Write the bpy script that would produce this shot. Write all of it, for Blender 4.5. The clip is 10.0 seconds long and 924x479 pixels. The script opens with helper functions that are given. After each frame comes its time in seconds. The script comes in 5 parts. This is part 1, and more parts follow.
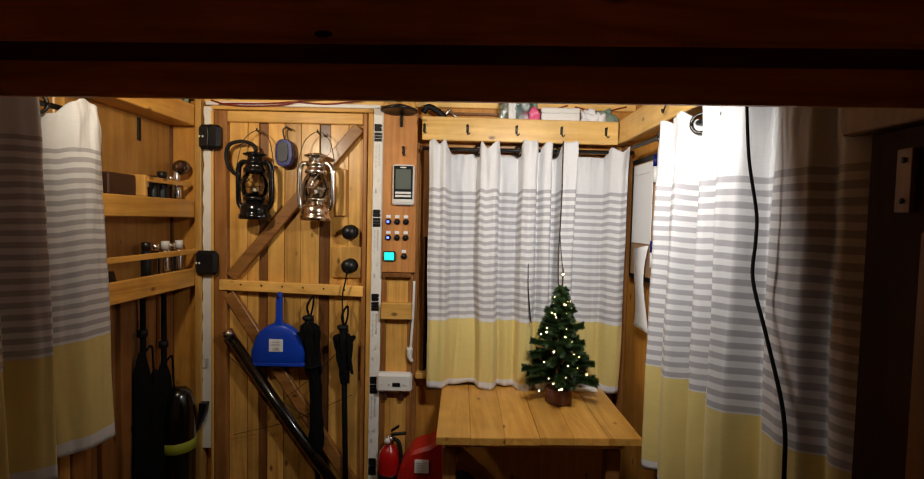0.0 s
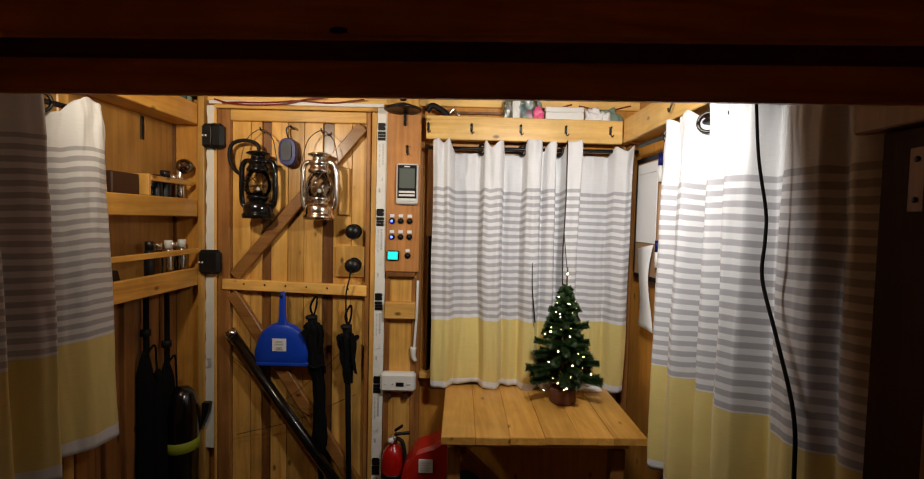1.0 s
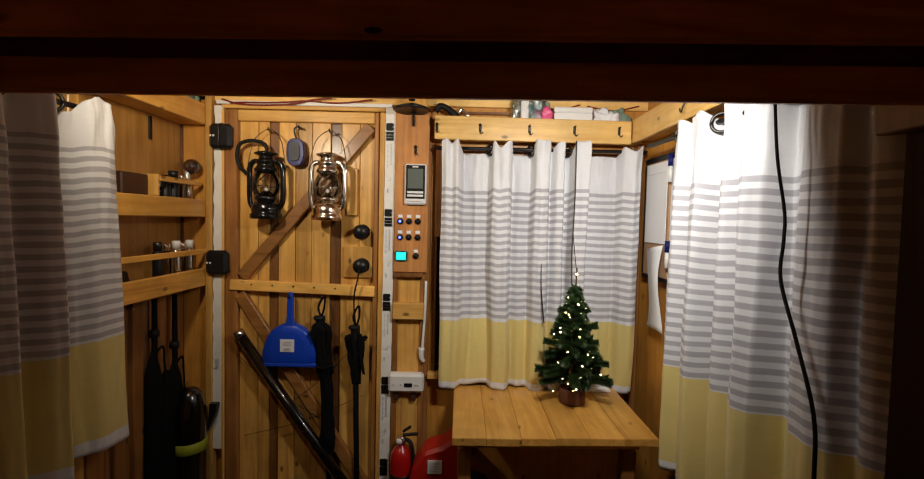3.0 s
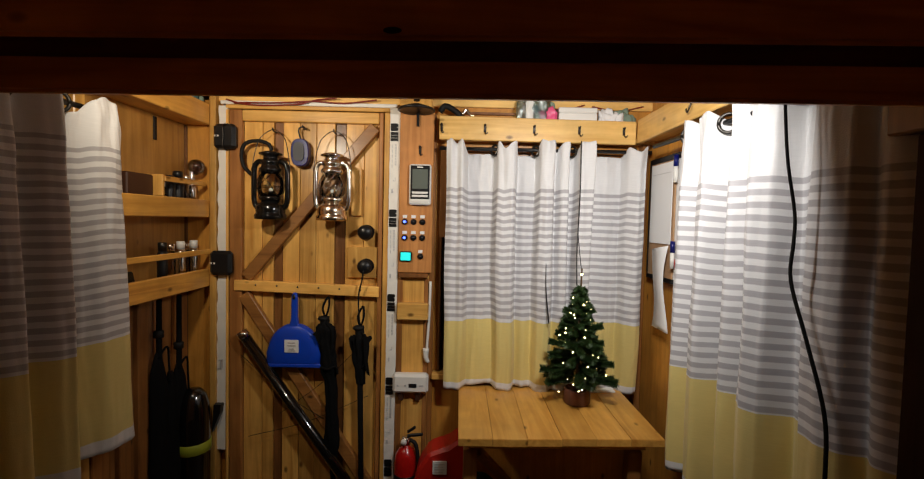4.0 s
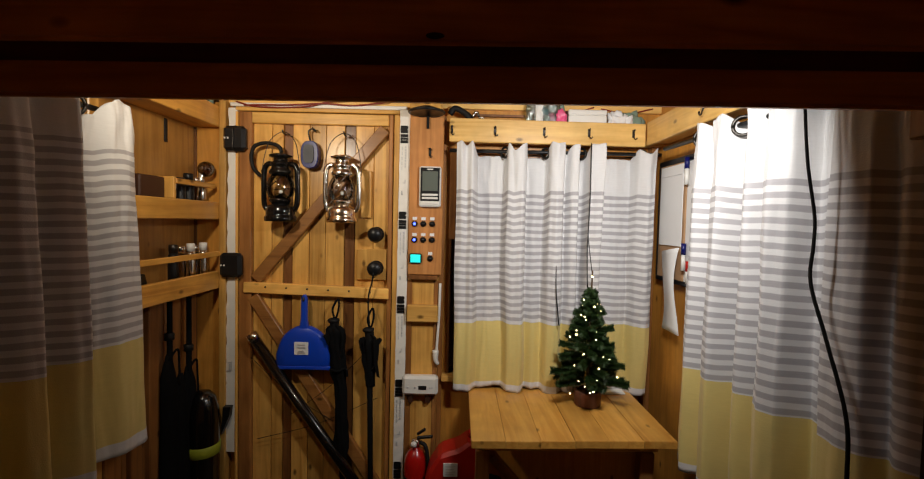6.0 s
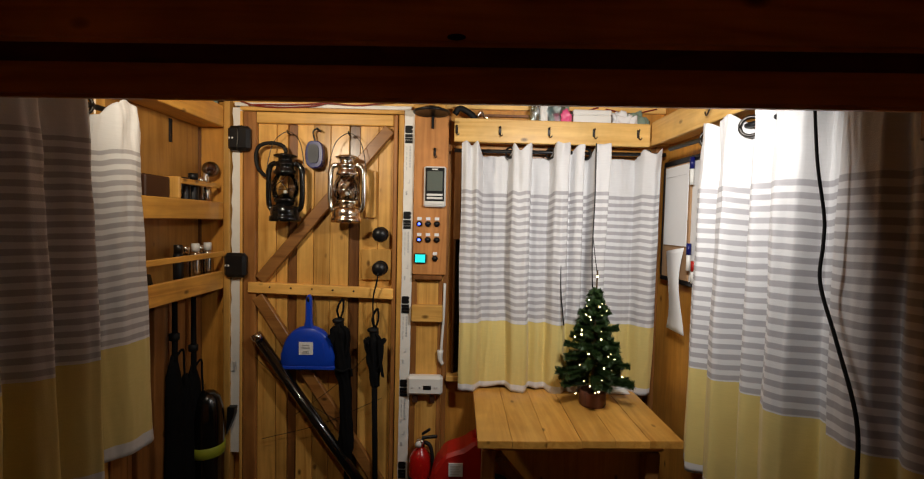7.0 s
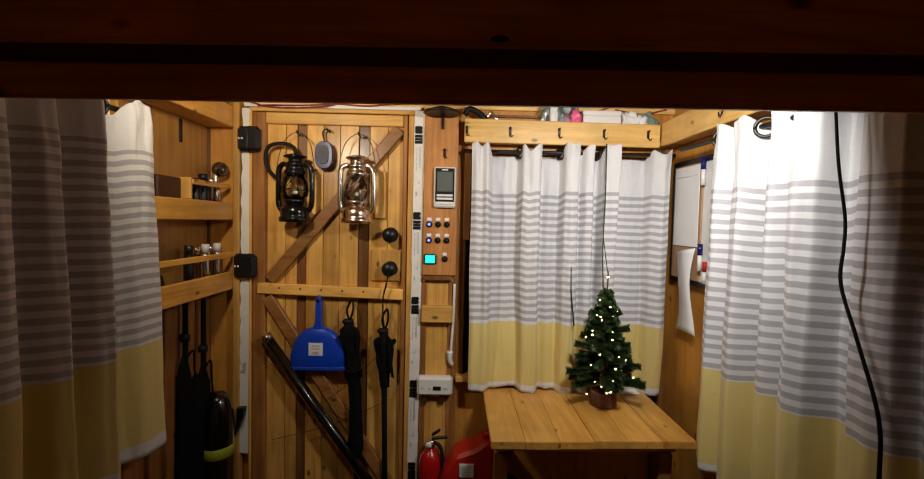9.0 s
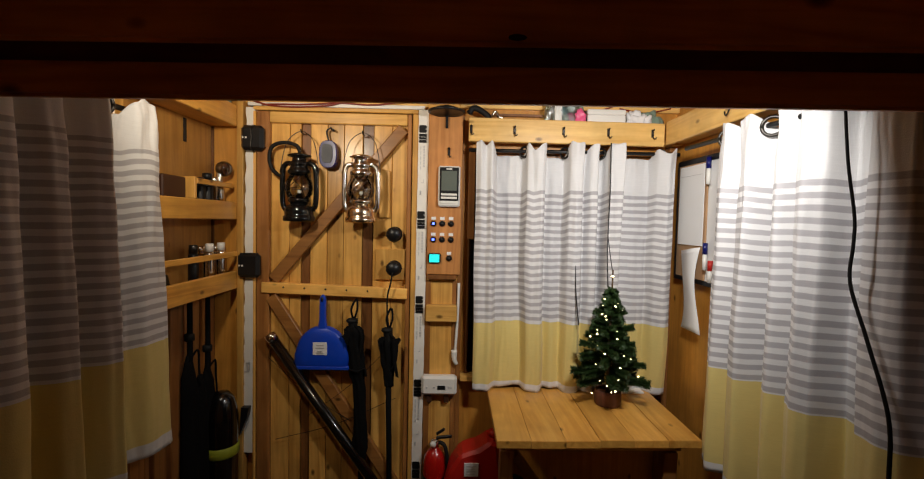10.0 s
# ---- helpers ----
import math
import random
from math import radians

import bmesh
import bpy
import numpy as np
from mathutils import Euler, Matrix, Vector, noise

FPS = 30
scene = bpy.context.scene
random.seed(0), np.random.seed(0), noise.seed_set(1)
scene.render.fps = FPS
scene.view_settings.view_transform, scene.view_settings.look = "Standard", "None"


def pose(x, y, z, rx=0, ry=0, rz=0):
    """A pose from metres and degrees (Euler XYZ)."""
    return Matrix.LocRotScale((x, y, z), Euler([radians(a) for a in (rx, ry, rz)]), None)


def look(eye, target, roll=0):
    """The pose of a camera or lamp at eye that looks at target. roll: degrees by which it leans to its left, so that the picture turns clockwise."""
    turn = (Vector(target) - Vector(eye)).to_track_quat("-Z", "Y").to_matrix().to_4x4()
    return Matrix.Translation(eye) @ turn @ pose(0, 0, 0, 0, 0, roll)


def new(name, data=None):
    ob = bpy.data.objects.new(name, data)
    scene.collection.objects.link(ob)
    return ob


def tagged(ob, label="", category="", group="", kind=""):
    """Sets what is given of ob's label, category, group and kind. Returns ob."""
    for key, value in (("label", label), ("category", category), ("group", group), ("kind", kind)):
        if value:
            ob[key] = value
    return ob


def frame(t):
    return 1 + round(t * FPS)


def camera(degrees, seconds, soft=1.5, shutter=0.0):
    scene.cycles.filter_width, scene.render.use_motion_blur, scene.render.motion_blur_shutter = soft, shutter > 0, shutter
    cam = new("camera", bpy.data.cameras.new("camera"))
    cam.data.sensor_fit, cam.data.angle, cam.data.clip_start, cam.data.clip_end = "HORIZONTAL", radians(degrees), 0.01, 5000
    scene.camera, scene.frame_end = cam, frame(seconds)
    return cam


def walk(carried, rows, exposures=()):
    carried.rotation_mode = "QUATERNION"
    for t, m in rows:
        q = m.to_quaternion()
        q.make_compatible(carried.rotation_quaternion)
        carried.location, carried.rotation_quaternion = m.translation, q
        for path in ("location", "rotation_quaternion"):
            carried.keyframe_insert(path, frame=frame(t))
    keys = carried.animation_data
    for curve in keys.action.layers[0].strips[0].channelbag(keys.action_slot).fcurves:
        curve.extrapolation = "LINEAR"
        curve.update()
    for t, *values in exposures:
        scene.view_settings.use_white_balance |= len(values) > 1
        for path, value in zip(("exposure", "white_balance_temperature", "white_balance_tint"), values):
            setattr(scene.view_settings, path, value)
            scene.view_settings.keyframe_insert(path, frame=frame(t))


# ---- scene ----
cam = camera(92.9, 10.0, soft=1.15)
METRES, EYE, TILT, LEAN, TURN = 0.21, 1.43, -2.4, -1.3, 0.0
ROWS = [
    (0.0, 0.0, 0.0, 0.0, -0.0, 0.0, 0.0),
    (0.5, -0.0416, 0.0136, -0.0034, -0.03, -0.08, -0.02),
    (1.0, -0.0826, 0.0193, -0.0056, -0.06, -0.05, -0.03),
    (1.5, -0.1226, 0.0204, -0.0032, -0.09, 0.01, -0.02),
    (2.0, -0.1699, 0.0253, -0.0036, -0.12, -0.05, -0.03),
    (2.5, -0.2167, 0.0293, -0.0015, -0.16, -0.04, -0.02),
    (4.0, -0.3596, 0.0406, 0.0024, -0.26, 0.0, -0.01),
    (4.5, -0.4153, 0.0398, 0.0053, -0.31, 0.07, -0.01),
    (5.0, -0.4646, 0.0371, 0.0087, -0.35, 0.15, -0.01),
    (5.5, -0.5194, 0.0359, 0.0126, -0.39, 0.16, -0.0),
    (7.0, -0.6843, 0.0326, 0.0266, -0.58, 0.1, 0.02),
    (7.5, -0.742, 0.0355, 0.0272, -0.64, 0.01, 0.01),
    (8.0, -0.7997, 0.0394, 0.0288, -0.68, -0.01, 0.03),
    (8.5, -0.8507, 0.0387, 0.0336, -0.72, 0.11, 0.04),
    (9.0, -0.9047, 0.0385, 0.0361, -0.79, 0.11, 0.05),
    (9.5, -0.9514, 0.0441, 0.0365, -0.82, 0.02, 0.06),
    (10.0, -0.9939, 0.0472, 0.0383, -0.84, -0.01, 0.09),
]
walk(cam, [(t, pose(0, 0, EYE, TILT, LEAN, TURN) @ pose(METRES * x, METRES * y, METRES * z, 90 + pitch, roll, yaw)) for t, x, y, z, yaw, pitch, roll in ROWS])

# ---- light: two small LED panels under the ceiling that face the end wall, night outside ----
world = bpy.data.worlds.new("night")
scene.world = world
world.use_nodes = True
world.node_tree.nodes["Background"].inputs[0].default_value = (0.01, 0.013, 0.02, 1)
world.node_tree.nodes["Background"].inputs[1].default_value = 0.15


def panel_light(name, place, target, watts, wide, high, colour, spread):
    """A small one-sided LED panel."""
    data = bpy.data.lights.new(name, "AREA")
    data.shape, data.size, data.size_y = "RECTANGLE", wide, high
    data.energy, data.color, data.spread = watts, colour, radians(spread)
    ob = new(name, data)
    ob.matrix_world = look(place, target)
    return ob


panel_light("led_panel_window_side", (0.27, 0.855, 1.75), (0.31, 1.70, 1.35), 5.6, 0.18, 0.05, (1.0, 0.965, 0.915), 150)
panel_light("led_panel_shelf_side", (-0.81, 0.99, 1.81), (-0.57, 1.83, 1.77), 4.0, 0.08, 0.05, (1.0, 0.87, 0.67), 166)
scene.view_settings.exposure = 0.0


# ---- materials ----
def nodes_of(name):
    m = bpy.data.materials.new(name)
    m.use_nodes = True
    t = m.node_tree
    b = t.nodes["Principled BSDF"]
    return m, t, b


def link(t, a, b):
    t.links.new(a, b)


def ramp(t, fac, stops):
    r = t.nodes.new("ShaderNodeValToRGB")
    while len(r.color_ramp.elements) < len(stops):
        r.color_ramp.elements.new(0.5)
    for e, (p, c) in zip(r.color_ramp.elements, stops):
        e.position, e.color = p, (*c, 1)
    link(t, fac, r.inputs[0])
    return r.outputs[0]


def maths(t, op, a, b=None, c=None):
    n = t.nodes.new("ShaderNodeMath")
    n.operation = op
    for i, v in enumerate((a, b, c)):
        if v is None:
            continue
        if isinstance(v, (int, float)):
            n.inputs[i].default_value = v
        else:
            link(t, v, n.inputs[i])
    return n.outputs[0]


def mix(t, fac, a, b, how="MIX"):
    n = t.nodes.new("ShaderNodeMix")
    n.data_type, n.blend_type = "RGBA", how
    for i, v in ((0, fac), (6, a), (7, b)):
        if isinstance(v, (int, float)):
            n.inputs[i].default_value = v
        elif isinstance(v, tuple):
            n.inputs[i].default_value = (*v, 1)
        else:
            link(t, v, n.inputs[i])
    return n.outputs[2]


def tex(t, kind, vec, **inputs):
    n = t.nodes.new(kind)
    if vec is not None:
        link(t, vec, n.inputs["Vector"])
    for k, v in inputs.items():
        n.inputs[k.replace("_", " ")].default_value = v
    return n


def bump(t, b, height, strength, distance):
    n = t.nodes.new("ShaderNodeBump")
    n.inputs["Strength"].default_value, n.inputs["Distance"].default_value = strength, distance
    link(t, height, n.inputs["Height"])
    link(t, n.outputs[0], b.inputs["Normal"])


def coords(t, stretch=(1, 1, 1), shift=True):
    """Object coordinates, stretched, and moved by a random step for each object."""
    c = t.nodes.new("ShaderNodeTexCoord")
    out = c.outputs["Object"]
    if shift:
        info = t.nodes.new("ShaderNodeObjectInfo")
        mul = t.nodes.new("ShaderNodeVectorMath")
        mul.operation = "MULTIPLY_ADD"
        link(t, info.outputs["Random"], mul.inputs[0])
        mul.inputs[1].default_value = (7.3, 5.1, 9.7)
        link(t, out, mul.inputs[2])
        out = mul.outputs[0]
    mp = t.nodes.new("ShaderNodeVectorMath")
    mp.operation = "MULTIPLY"
    link(t, out, mp.inputs[0])
    mp.inputs[1].default_value = stretch
    return out, mp.outputs[0]


def wood(name, axis, light, dark, rough=0.42, knots=True, spread=0.42, varnish=0.3):
    """Sawn softwood: long grain along the axis, growth bands, knots, handling marks."""
    m, t, b = nodes_of(name)
    stretch = [26.0, 26.0, 26.0]
    stretch[axis] = 1.3
    plain, along = coords(t, tuple(stretch))
    fine = tex(t, "ShaderNodeTexNoise", along, Scale=1.6, Detail=6, Roughness=0.55, Distortion=0.5)
    wide_s = [6.0, 6.0, 6.0]
    wide_s[axis] = 0.55
    _, wide = coords(t, tuple(wide_s))
    band = tex(t, "ShaderNodeTexNoise", wide, Scale=1.6, Detail=3, Roughness=0.5, Distortion=1.2)
    rings = maths(t, "SINE", maths(t, "MULTIPLY", band.outputs[0], 42.0))
    grain = maths(t, "ADD", maths(t, "MULTIPLY", rings, 0.075), fine.outputs[0])
    col = ramp(t, grain, [(0.16, dark), (0.46, tuple(0.6 * l + 0.4 * d for l, d in zip(light, dark))), (0.72, light)])
    if knots:
        ks = [9.0, 9.0, 9.0]
        ks[axis] = 5.0
        _, kv = coords(t, tuple(ks))
        vor = tex(t, "ShaderNodeTexVoronoi", kv, Scale=1.5, Randomness=1.0)
        k = ramp(t, vor.outputs["Distance"], [(0.045, (1, 1, 1)), (0.075, (0.7, 0.7, 0.7)), (0.13, (0, 0, 0))])
        col = mix(t, maths(t, "MULTIPLY", k, 0.9), col, tuple(0.25 * d for d in dark))
    blot = tex(t, "ShaderNodeTexNoise", plain, Scale=5.0, Detail=4, Roughness=0.6)
    info = t.nodes.new("ShaderNodeObjectInfo")
    tone = maths(t, "ADD", maths(t, "MULTIPLY", info.outputs["Random"], spread), 1.0 - spread / 2)
    tone = maths(t, "MULTIPLY", tone, maths(t, "MULTIPLY_ADD", blot.outputs[0], 0.95, 0.53))
    hsv = t.nodes.new("ShaderNodeHueSaturation")
    link(t, col, hsv.inputs["Color"])
    link(t, tone, hsv.inputs["Value"])
    link(t, hsv.outputs[0], b.inputs["Base Color"])
    link(t, maths(t, "MULTIPLY_ADD", fine.outputs[0], 0.3, rough - 0.15), b.inputs["Roughness"])
    b.inputs["Specular IOR Level"].default_value = 0.42
    b.inputs["Coat Weight"].default_value = varnish
    b.inputs["Coat Roughness"].default_value = 0.24
    bump(t, b, grain, 0.25, 0.0015)
    return m


def paint(name, colour, rough=0.45, metal=0.0, wear=0.12, grain=180.0, relief=0.15, coat=0.0, spec=0.5):
    """A plain painted, plastic or metal surface with small stains and fine relief."""
    m, t, b = nodes_of(name)
    plain, _ = coords(t)
    stain = tex(t, "ShaderNodeTexNoise", plain, Scale=14.0, Detail=5, Roughness=0.65)
    fine = tex(t, "ShaderNodeTexNoise", plain, Scale=grain, Detail=2)
    f = maths(t, "MULTIPLY_ADD", stain.outputs[0], 2 * wear, 1.0 - wear)
    hsv = t.nodes.new("ShaderNodeHueSaturation")
    hsv.inputs["Color"].default_value = (*colour, 1)
    link(t, f, hsv.inputs["Value"])
    link(t, hsv.outputs[0], b.inputs["Base Color"])
    link(t, maths(t, "MULTIPLY_ADD", stain.outputs[0], 0.25, rough - 0.12), b.inputs["Roughness"])
    b.inputs["Metallic"].default_value = metal
    b.inputs["Coat Weight"].default_value = coat
    b.inputs["Specular IOR Level"].default_value = spec
    if relief:
        bump(t, b, fine.outputs[0], relief, 0.0006)
    return m


def glow(name, colour, strength):
    m, t, b = nodes_of(name)
    b.inputs["Base Color"].default_value = (*colour, 1)
    b.inputs["Emission Color"].default_value = (*colour, 1)
    b.inputs["Emission Strength"].default_value = strength
    return m


def glass(name, tint=(1, 1, 1), rough=0.02, clear=0.85):
    """Thin clear glass or film: mostly see-through, with a gloss that grows towards the edge."""
    m, t, b = nodes_of(name)
    see = t.nodes.new("ShaderNodeBsdfTransparent")
    see.inputs[0].default_value = (*tint, 1)
    gloss = t.nodes.new("ShaderNodeBsdfGlossy")
    gloss.inputs["Roughness"].default_value = rough
    fres = t.nodes.new("ShaderNodeFresnel")
    fres.inputs["IOR"].default_value = 1.5
    fac = maths(t, "ADD", fres.outputs[0], 1.0 - clear)
    both = t.nodes.new("ShaderNodeMixShader")
    link(t, fac, both.inputs[0])
    link(t, see.outputs[0], both.inputs[1])
    link(t, gloss.outputs[0], both.inputs[2])
    link(t, both.outputs[0], t.nodes["Material Output"].inputs[0])
    return m


def cloth(name, header, band, hem, pitch):
    """Woven curtain: white header, grey stripes, a yellow band and a white hem, by height over the hem."""
    m, t, b = nodes_of(name)
    c = t.nodes.new("ShaderNodeTexCoord")
    sep = t.nodes.new("ShaderNodeSeparateXYZ")
    link(t, c.outputs["UV"], sep.inputs[0])
    wob = tex(t, "ShaderNodeTexNoise", c.outputs["Object"], Scale=9.0, Detail=2)
    z = maths(t, "ADD", sep.outputs[1], maths(t, "MULTIPLY_ADD", wob.outputs[0], 0.008, -0.004))
    saw = maths(t, "FRACT", maths(t, "DIVIDE", z, pitch))
    grey = ramp(t, saw, [(0.0, (1, 1, 1)), (0.44, (1, 1, 1)), (0.50, (0, 0, 0)), (0.94, (0, 0, 0)), (1.0, (1, 1, 1))])
    thread = tex(t, "ShaderNodeTexNoise", c.outputs["Object"], Scale=420.0, Detail=1)
    streak_v = t.nodes.new("ShaderNodeVectorMath")
    streak_v.operation = "MULTIPLY"
    link(t, c.outputs["Object"], streak_v.inputs[0])
    streak_v.inputs[1].default_value = (30, 30, 300)
    streak = tex(t, "ShaderNodeTexNoise", streak_v.outputs[0], Scale=1.0, Detail=3)
    white, gray, yellow = (0.74, 0.735, 0.74), (0.44, 0.425, 0.445), (0.74, 0.60, 0.225)
    col = mix(t, grey, white, gray)
    col = mix(t, maths(t, "GREATER_THAN", z, header), col, white)
    col = mix(t, maths(t, "LESS_THAN", z, band), col, yellow)
    col = mix(t, maths(t, "LESS_THAN", z, hem), col, white)
    dirt = tex(t, "ShaderNodeTexNoise", c.outputs["Object"], Scale=4.0, Detail=5)
    f = maths(t, "ADD", maths(t, "MULTIPLY_ADD", streak.outputs[0], 0.12, 0.87), maths(t, "MULTIPLY_ADD", dirt.outputs[0], 0.12, -0.02))
    col = mix(t, 1.0, col, ramp(t, f, [(0, (0, 0, 0)), (1, (1, 1, 1))]), "MULTIPLY")
    link(t, col, b.inputs["Base Color"])
    b.inputs["Roughness"].default_value = 0.92
    b.inputs["Sheen Weight"].default_value = 0.15
    b.inputs["Specular IOR Level"].default_value = 0.15
    crease_v = t.nodes.new("ShaderNodeVectorMath")
    crease_v.operation = "MULTIPLY"
    link(t, c.outputs["Object"], crease_v.inputs[0])
    crease_v.inputs[1].default_value = (17, 17, 6)
    crease = tex(t, "ShaderNodeTexNoise", crease_v.outputs[0], Scale=1.0, Detail=2, Roughness=0.5)
    weave = maths(t, "MULTIPLY", thread.outputs[0], 0.5)
    bump(t, b, maths(t, "MULTIPLY_ADD", crease.outputs[0], 6.0, weave), 0.6, 0.0014)
    return m


PINE_X = wood("pine_sawn_sideways", 0, (0.83, 0.485, 0.13), (0.56, 0.255, 0.045))
PINE_Y = wood("pine_sawn_deep", 1, (0.76, 0.405, 0.082), (0.47, 0.195, 0.03))
PALE_X = wood("pale_pine_sideways", 0, (0.88, 0.57, 0.19), (0.66, 0.36, 0.085))
PALE_Y = wood("pale_pine_deep", 1, (0.88, 0.56, 0.18), (0.66, 0.35, 0.08))
PINE_Z = wood("pine_sawn_upright", 2, (0.76, 0.43, 0.108), (0.46, 0.20, 0.035))
STAIN_X = wood("stained_sideways", 0, (0.36, 0.16, 0.042), (0.17, 0.06, 0.014))
STAIN_Z = wood("stained_upright", 2, (0.36, 0.155, 0.042), (0.17, 0.06, 0.015))
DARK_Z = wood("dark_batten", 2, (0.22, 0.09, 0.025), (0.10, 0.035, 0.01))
PLY = wood("plywood_upright", 2, (0.62, 0.29, 0.05), (0.42, 0.165, 0.022), 0.5, True, 0.1)
PLY_Y = wood("plywood_shelf_back", 2, (0.50, 0.25, 0.058), (0.32, 0.14, 0.026), 0.55, True, 0.1)
BUNK = wood("bunk_beam", 0, (0.90, 0.40, 0.09), (0.42, 0.13, 0.022), 0.34)
# Darkened bunk wood: the shade of the gap is put in its colour.
SHADE_BUNK = wood("shade_bunk_wood", 0, (0.26, 0.09, 0.022), (0.14, 0.042, 0.011), 0.5)
# Near-black wood: shade put in the side boards' colour; also the knot hole.
SHADE_BLACK = wood("shade_black_wood", 2, (0.055, 0.026, 0.012), (0.028, 0.012, 0.006), 0.6)
# No sheen, so both woods stay as dark as in shade.
for dull in (SHADE_BLACK, SHADE_BUNK):
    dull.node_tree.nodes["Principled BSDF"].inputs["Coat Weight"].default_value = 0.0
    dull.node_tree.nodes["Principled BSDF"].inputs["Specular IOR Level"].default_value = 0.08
TABLE = wood("table_pine", 1, (0.82, 0.435, 0.095), (0.56, 0.235, 0.036), 0.36)
PANELWOOD = wood("panel_board", 2, (0.52, 0.235, 0.072), (0.32, 0.12, 0.032))
FLOORWOOD = wood("floor_boards", 1, (0.09, 0.05, 0.025), (0.05, 0.025, 0.012))
WHITE = paint("white_paint", (0.81, 0.79, 0.74), 0.55, wear=0.16)
PLASTIC_W = paint("white_plastic", (0.78, 0.77, 0.73), 0.38, wear=0.05)
PAPER = paint("paper", (0.80, 0.80, 0.80), 0.8, wear=0.03, relief=0.05)
BLACK = paint("black_plastic", (0.008, 0.008, 0.009), 0.38, wear=0.2, spec=0.35)
BLACK_G = paint("black_enamel", (0.004, 0.004, 0.004), 0.14, wear=0.2, relief=0.0, spec=0.5)
RUBBER = paint("black_rubber", (0.008, 0.008, 0.008), 0.6, spec=0.25)
CLOTH_K = paint("black_fabric", (0.006, 0.006, 0.0065), 0.9, relief=0.5, spec=0.1)
IRON = paint("dark_iron", (0.06, 0.055, 0.05), 0.4, 0.9)
CHROME = paint("worn_chrome", (0.78, 0.74, 0.68), 0.16, 1.0, relief=0.05)
COPPER = paint("warm_nickel", (0.74, 0.58, 0.43), 0.18, 1.0, relief=0.05)
BLUE = paint("blue_plastic", (0.006, 0.055, 0.52), 0.34, wear=0.08, coat=0.2)
NAVY = paint("navy_plastic", (0.006, 0.009, 0.11), 0.28, spec=0.45)
BLACK_S = paint("black_gloss_tube", (0.004, 0.004, 0.004), 0.22, wear=0.2, relief=0.0, coat=0.9)
RED = paint("red_enamel", (0.44, 0.008, 0.006), 0.25, wear=0.12, coat=0.5)
REDPL = paint("red_polyethylene", (0.46, 0.012, 0.006), 0.45, wear=0.12)
REDWIRE = paint("red_wire", (0.20, 0.014, 0.008), 0.45)
LIME = paint("lime_band", (0.30, 0.34, 0.02), 0.6)
LCD = paint("grey_lcd", (0.13, 0.15, 0.13), 0.2, wear=0.05, relief=0.0)
SILVER = paint("silver_plastic", (0.62, 0.62, 0.62), 0.3, 0.3)
BROWNBOX = paint("brown_card", (0.055, 0.02, 0.009), 0.5)
CORK = paint("cork_sheet", (0.42, 0.25, 0.13), 0.85, wear=0.3, relief=0.5)
POTBROWN = wood("log_pot", 2, (0.16, 0.05, 0.025), (0.06, 0.02, 0.01), 0.7, False)
NEEDLE = paint("needle_green", (0.026, 0.058, 0.013), 0.5, wear=0.55, relief=0.0)
TWIG = paint("twig_brown", (0.09, 0.05, 0.02), 0.8)
LENS = paint("frosted_lens", (0.026, 0.028, 0.038), 0.5, wear=0.1)
GLASS = glass("clear_glass", (0.90, 0.90, 0.86), 0.04, 0.98)
AMBER = glass("smoky_glass", (0.45, 0.36, 0.25), 0.05, 0.80)
NIGHTPANE = glass("window_glass", (0.9, 0.95, 0.95), 0.02, 1.0)
BAGPLASTIC = glass("clear_bag", (0.75, 0.86, 0.83), 0.3, 0.75)
BAG_GREEN = paint("green_wrap", (0.22, 0.31, 0.24), 0.4, wear=0.3)
PINK = paint("pink_wrap", (0.75, 0.10, 0.24), 0.4)
TEAL = paint("teal_wrap", (0.05, 0.22, 0.25), 0.4)
CYANGLOW = glow("cyan_screen", (0.02, 0.80, 0.78), 0.65)
BLUEGLOW = glow("blue_led", (0.06, 0.10, 1.0), 6.0)
FAIRY = glow("fairy_bulb", (1.0, 0.74, 0.36), 10.0)
FAIRY_RED = glow("fairy_bulb_red", (1.0, 0.10, 0.05), 5.0)


# ---- building blocks ----
def box(x0, x1, y0, y1, z0, z1, bevel=0.003, bm=None):
    bm = bm or bmesh.new()
    m = Matrix.Translation(((x0 + x1) / 2, (y0 + y1) / 2, (z0 + z1) / 2)) @ Matrix.Diagonal((x1 - x0, y1 - y0, z1 - z0, 1))
    made = bmesh.ops.create_cube(bm, size=1, matrix=m)["verts"]
    if bevel:
        edges = list({e for v in made for e in v.link_edges})
        bmesh.ops.bevel(bm, geom=edges, offset=min(bevel, 0.4 * min(x1 - x0, y1 - y0, z1 - z0)), segments=1, affect="EDGES")
    return bm


